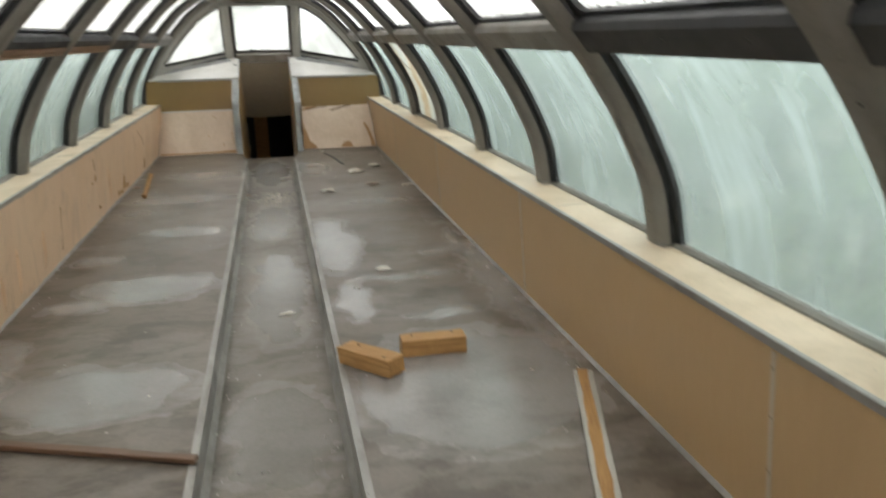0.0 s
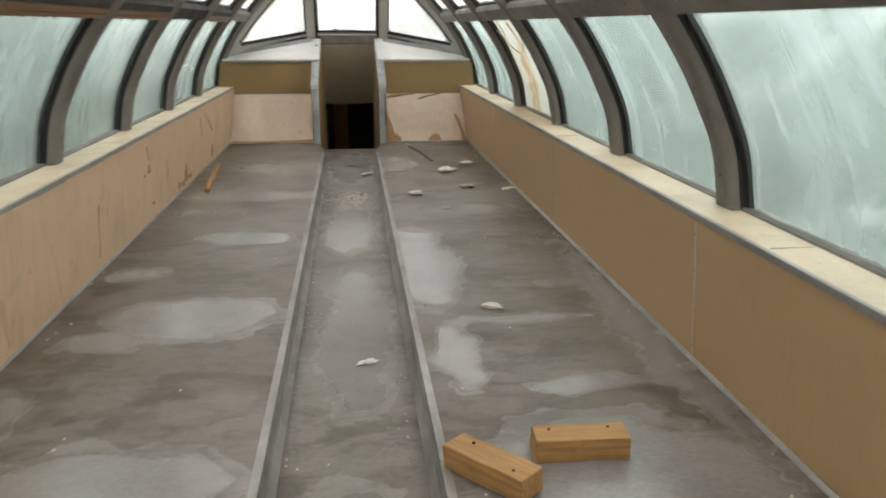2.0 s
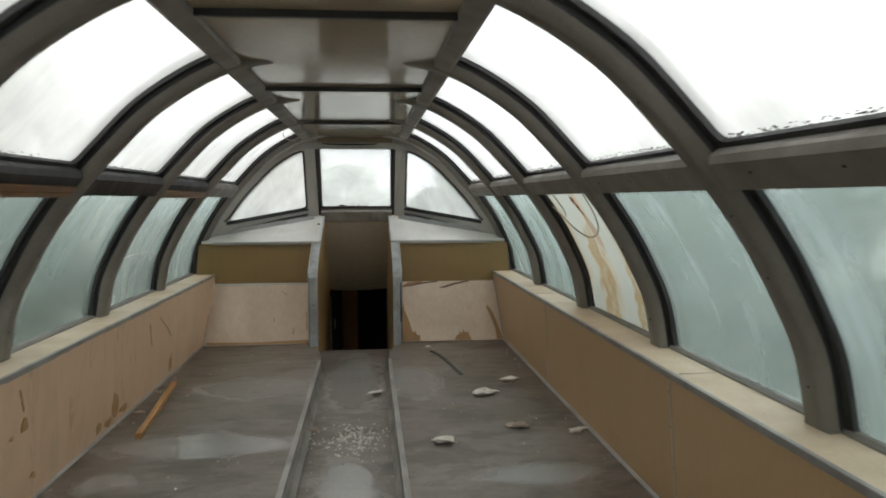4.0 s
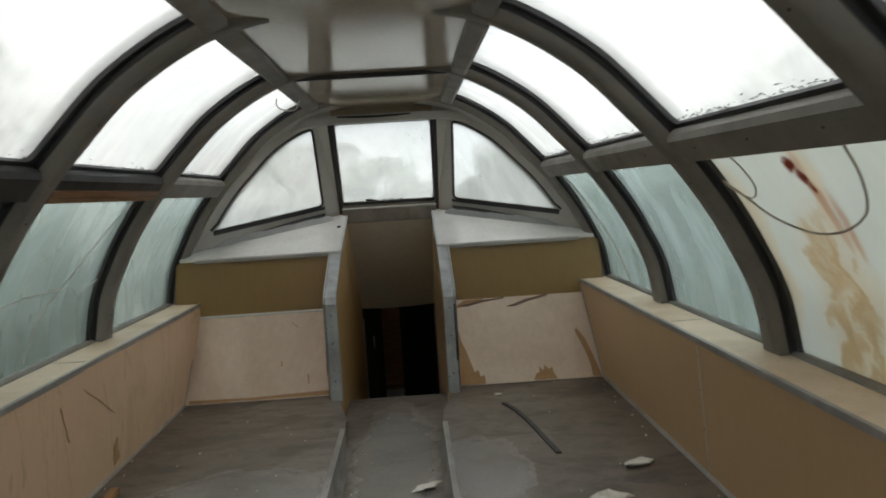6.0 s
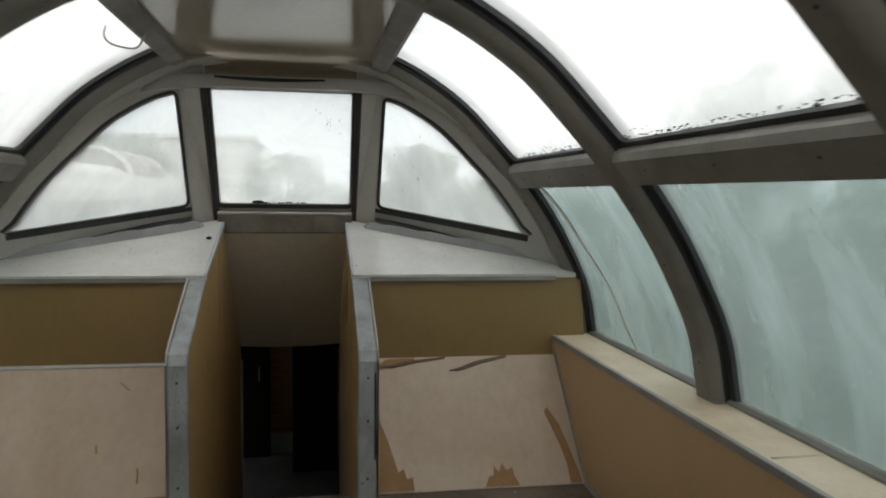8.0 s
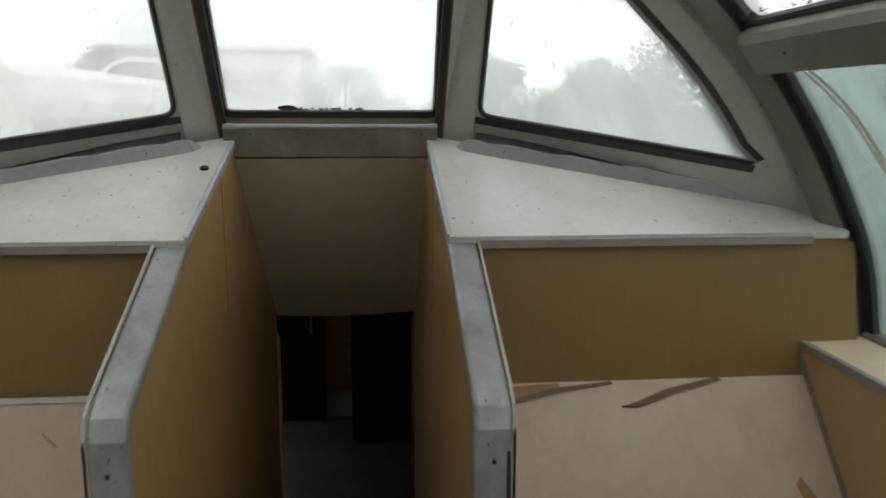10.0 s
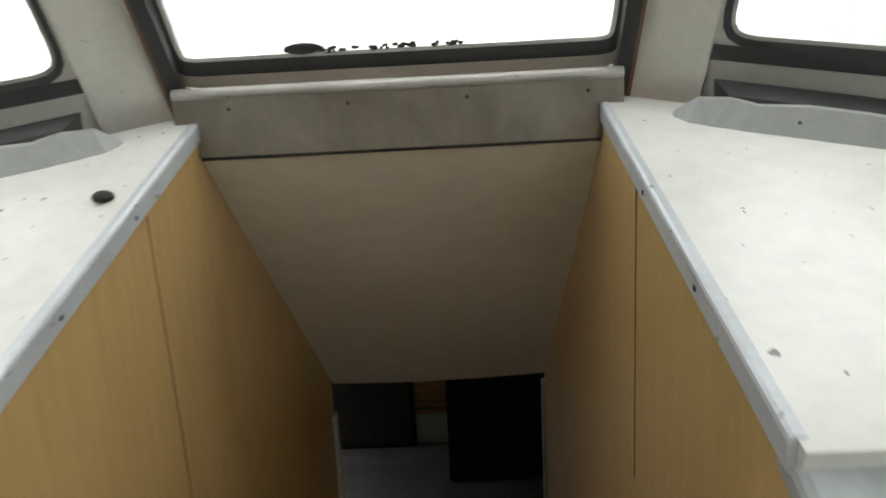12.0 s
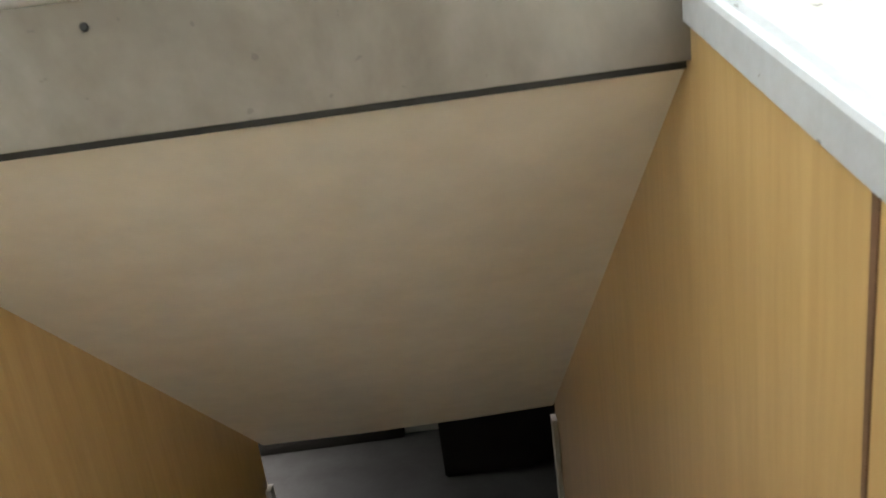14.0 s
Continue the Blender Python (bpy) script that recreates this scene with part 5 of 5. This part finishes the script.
def scrap(x, y, z, size, seed, mat, label, flat=0.35):
    """A crumpled bit of paper or plaster."""
    r = random.Random(seed)
    bm = bmesh.new()
    bmesh.ops.create_icosphere(bm, subdivisions=2, radius=1)
    for v in bm.verts:
        k = 0.55 + 0.75 * abs(noise.noise(v.co * 1.6 + Vector((seed * 3.1, 0, 0)))) * 1.6 + r.uniform(-0.08, 0.08)
        v.co = Vector((v.co.x * k * 1.25, v.co.y * k * 0.7, max(-0.8, v.co.z) * k * flat)) * size
    low = min(v.co.z for v in bm.verts)
    bmesh.ops.translate(bm, verts=bm.verts, vec=(0, 0, -low))
    ob = part("debris_scrap", bm, mat, None, label)
    ob.matrix_basis = pose(x, y, z, 0, 0, r.uniform(-30, 30))
    tagged(ob, category="debris", group="floor debris")


M_CLAY = surface("plaster_lump", (0.44, 0.34, 0.28), (0.30, 0.22, 0.17), 20, 80, 0.85)
for k, (x, y, z, size, mat, label) in enumerate((
        (0.639, 4.76, 0, 0.042, M_PAPER, "torn whitish paper scrap on the floor"), (0.485, 7.22, 0, 0.055, M_PAPER, "crumpled white paper scrap on the floor"),
        (0.835, 8.13, 0, 0.075, M_PAPER, "folded white paper scrap on the floor"), (1.066, 8.48, 0, 0.055, M_PAPER, "crumpled white paper scrap on the floor"),
        (0.915, 7.44, 0, 0.055, M_CLAY, "brownish plaster lump on the floor"), (1.205, 7.32, 0, 0.04, M_PAPER, "pale flake beside the wall foot"),
        (1.25, 7.36, 0, 0.03, M_PAPER, "pale flake beside the wall foot"), (0.064, 4.51, -0.13, 0.034, M_PAPER, "small pale scrap in the aisle"),
        (0.152, 8.72, -0.13, 0.055, M_PAPER, "folded white paper scrap in the aisle"), (-0.225, 7.92, -0.13, 0.035, M_CLAY, "brownish plaster lump in the aisle"),
        (0.60, 9.75, 0, 0.022, M_PAPER, "small pale flake near the bulkhead"), (-1.225, 7.95, 0, 0.03, M_CLAY, "peeled veneer flake beside the wall"))):
    scrap(x, y, z, size, k + 1, mat, label, 0.3)

bm = bmesh.new()
def crumb(x, y, z, r):
    m = Matrix.Translation((x, y, z)) @ pose(0, 0, 0, rng.uniform(0, 90), 0, rng.uniform(0, 180)) @ Matrix.Diagonal((r, r * rng.uniform(0.5, 1), r * 0.5, 1))
    bmesh.ops.create_cube(bm, size=1.6, matrix=m)
for k in range(230):
    crumb(rng.gauss(0.04, 0.09), rng.gauss(7.72, 0.14), -0.128, rng.uniform(0.003, 0.011))
for k in range(90):
    crumb(rng.choice((-1, 1)) * rng.uniform(0.17, 0.235), rng.uniform(2.5, 9.5), -0.128, rng.uniform(0.002, 0.006))
for k in range(60):
    crumb(rng.uniform(-0.2, 0.2), rng.uniform(2.5, 10.2), -0.129, rng.uniform(0.002, 0.005))
for k in range(110):
    crumb(rng.choice((-1, 1)) * rng.uniform(0.33, 1.27), rng.uniform(2.0, 9.95), 0.001, rng.uniform(0.002, 0.006))
for k in range(60):
    crumb(rng.choice((-1, 1)) * rng.uniform(1.2, 1.275), rng.uniform(2.0, 9.9), 0.002, rng.uniform(0.002, 0.007))
crumbs = part("plaster_crumbs", bm, M_PAPER, None, "pale plaster crumbs strewn over the floor")
tagged(crumbs, category="crumbs", kind="stuff")

# ---- outside: ground, trees, a pale coach and a far building ----
M_GRASS = surface("gravel_and_grass", (0.42, 0.41, 0.38), (0.07, 0.10, 0.04), 0.5, 8, 0.9, amount=0.95)
M_BARK = surface("bark", (0.10, 0.08, 0.06), (0.05, 0.04, 0.03), 3, 20, 0.9)
M_LEAF, ln, ll, lbsdf = material("green_leaves")
lg = ln.new("ShaderNodeNewGeometry")
lr0 = ramp(ln, [(0, (0.04, 0.08, 0.03)), (0.6, (0.08, 0.14, 0.05)), (1, (0.14, 0.19, 0.08))])
ll.new(lg.outputs["Random Per Island"], lr0.inputs["Fac"])
tuft = ramp(ln, [(0.40, (0.55, 0.6, 0.6)), (0.58, (1.5, 1.45, 1.5))])
ll.new(noise_tex(ln, ll, coords(ln, ll), 1.1, 3, 0.6), tuft.inputs["Fac"])
lr = ln.new("ShaderNodeMix")
lr.data_type, lr.blend_type = "RGBA", "MULTIPLY"
lr.inputs[0].default_value = 1.0
ll.new(lr0.outputs["Color"], lr.inputs[6])
ll.new(tuft.outputs["Color"], lr.inputs[7])
ll.new(lr.outputs[2], lbsdf.inputs["Base Color"])
lbsdf.inputs["Roughness"].default_value = 0.6
M_COACH = surface("white_coach_paint", (0.72, 0.72, 0.70), (0.5, 0.48, 0.45), 0.8, 10, 0.45)
M_FACADE = surface("pale_facade", (0.60, 0.60, 0.58), (0.5, 0.48, 0.45), 0.3, 5, 0.8)

ground = part("ground", box(-400, 400, -400, 400, -2.8, -2.6), M_GRASS, None, "rough grass and gravel around the parked coach")
tagged(ground, category="ground", kind="structure")


def tree(seed, height):
    r = random.Random(seed)
    root = empty("tree", (0, 0, 0), label="leafy green broadleaf tree with an uneven crown", category="tree", group="trees outside")
    pts = [(0, 0, 0), (0.1, 0.05, height * 0.3), (0.0, 0.15, height * 0.6), (0.1, 0.1, height * 0.85)]
    bm = bmesh.new()
    def limb(pts, r0, r1):
        pts = [Vector(p) for p in pts]
        vs = []
        for i, p in enumerate(pts):
            rad = r0 + (r1 - r0) * i / (len(pts) - 1)
            vs.append([bm.verts.new(p + Vector((rad * math.cos(a), rad * math.sin(a), 0))) for a in (k * math.pi / 4 for k in range(8))])
        for a, b in zip(vs, vs[1:]):
            for i in range(8):
                bm.faces.new((a[i], a[(i + 1) % 8], b[(i + 1) % 8], b[i]))
    limb(pts, 0.16, 0.04)
    tips = []
    for k in range(16):
        h = height * r.uniform(0.18, 0.8)
        a = r.uniform(0, 6.28)
        d = height * r.uniform(0.16, 0.30)
        tip = Vector((math.cos(a) * d, math.sin(a) * d, h + d * r.uniform(0.2, 0.8)))
        limb([(0.05, 0.1, h), tuple(Vector((0, 0, h)).lerp(tip, 0.5) + Vector((0, 0, 0.1))), tuple(tip)], 0.05, 0.012)
        tips.append(tip)
    tips.append(Vector((0.1, 0.1, height * 0.92)))
    part("trunk", bm, M_BARK, root)
    verts, faces = [], []
    for tip in tips:
        rad = height * r.uniform(0.10, 0.17)
        for k in range(760):
            v = Vector((r.gauss(0, 1), r.gauss(0, 1), r.gauss(0, 0.8)))
            c = tip + v.normalized() * rad * r.uniform(0.35, 1.05)
            u = Vector((r.gauss(0, 1), r.gauss(0, 1), r.gauss(0, 1))).normalized()
            w = u.orthogonal().normalized()
            s = r.uniform(0.04, 0.09)
            i = len(verts)
            verts += [tuple(c - u * s), tuple(c + w * s * 0.6), tuple(c + u * s), tuple(c - w * s * 0.6)]
            faces.append((i, i + 1, i + 2, i + 3))
    me = bpy.data.meshes.new("crown")
    me.from_pydata(verts, [], faces)
    me.materials.append(M_LEAF)
    new("crown", me).parent = root
    return root


kinds = [tree(11, 5.2), tree(12, 5.9), tree(13, 4.7)]
tall = tree(21, 9.0)
tall.matrix_basis = pose(-6.5, 6.5, -2.6)
for k, y in enumerate((-3.0, -0.6, 1.8, 4.2, 8.6, 11.5)):
    copy_thing(tall, pose(-6.3 - 0.7 * (k % 2), y, -2.6, 0, 0, 70 * k))
spots = []
tr = random.Random(5)
for k in range(13):
    spots.append((tr.uniform(5.4, 7.8), -1 + 1.9 * k + tr.uniform(-0.5, 0.5)))
    spots.append((-tr.uniform(5.4, 7.6), -5 + 1.7 * k + tr.uniform(-0.5, 0.5)))
for k in range(9):
    spots.append((-0.5 + 2.6 * k + tr.uniform(-1, 1), 44 + tr.uniform(-2, 4)))
for k in range(8):
    spots.append((0.6 + 2.4 * k + tr.uniform(-0.6, 0.6), 38 + tr.uniform(-1.5, 1.5)))
spots = [(x, y, tr.uniform(0.72, 1.08)) for x, y in spots]
spots += [(x, y, k) for x, y, k in ((-0.9, 38.3, 0.86), (-1.9, 38.8, 0.74), (0.3, 37.6, 0.7), (1.5, 37, 0.62), (-9.3, 43.0, 1.3), (-11.6, 43.4, 1.2), (-7.9, 43.0, 1.0))]
spots += [(x, y, tr.uniform(0.72, 1.08)) for x, y in ((-17, 47), (-14.6, 45), (-12.2, 46), (-10.4, 43))]
for k, (x, y, size) in enumerate(spots):
    m = pose(x, y, -2.6, 0, 0, tr.uniform(0, 360)) @ Matrix.Diagonal((size, size, size, 1))
    if k < 3:
        kinds[k].matrix_basis = m
    else:
        copy_thing(kinds[k % 3], m)

coach = empty("railway_coach", (-6.9, 32, -2.6), label="white railway coach parked beyond the end windows", category="coach")
prof = [(-1.4, 0.9), (-1.4, 3.9), (-1.25, 4.35), (-0.8, 4.6), (0, 4.7), (0.8, 4.6), (1.25, 4.35), (1.4, 3.9), (1.4, 0.9)]
part("body", prism(prof, -10, 10), M_COACH, coach)
for k in range(8):
    part("window", box(1.39, 1.415, -9.2 + 2.4 * k, -7.9 + 2.4 * k, 2.6, 3.5), M_RIB, coach)
# glass dome on the far coach's roof
dome_arc = [(1.32 * math.cos(radians(a)), 4.25 + 1.05 * math.sin(radians(a))) for a in range(0, 181, 15)]
for d0, d1 in ((1.0, 1.2), (4.0, 4.1), (6.8, 7.0)):
    inner = [(x * 0.9, 4.25 + (z - 4.25) * 0.9) for x, z in dome_arc]
    part("dome_hoop", prism(dome_arc + inner[::-1], d0, d1), M_COACH, coach)
part("dome_glass", prism([(x * 0.95, 4.25 + (z - 4.25) * 0.95) for x, z in dome_arc], 1.2, 6.8), M_RIB, coach, "hazy grey dome glazing")
part("side_band", box(1.40, 1.43, -10, 10, 1.0, 3.6), M_FLASH, coach, "dull grey coach side")
house = empty("building", (-2.6, 44, -2.6), label="pale flat-roofed building far beyond the trees", category="building")
part("wall", box(-9, -0.15, 0, 8, 0, 6.3), M_FACADE, house)
part("roof", box(-9.2, 0.05, -0.2, 8.2, 6.3, 6.5), M_FACADE, house)
for k in range(3):
    for f in range(2):
        part("window", box(-7.6 + 2.5 * k, -6.2 + 2.5 * k, -0.03, 0.02, 1.2 + 3 * f, 2.6 + 3 * f), M_ENDFRAME, house)
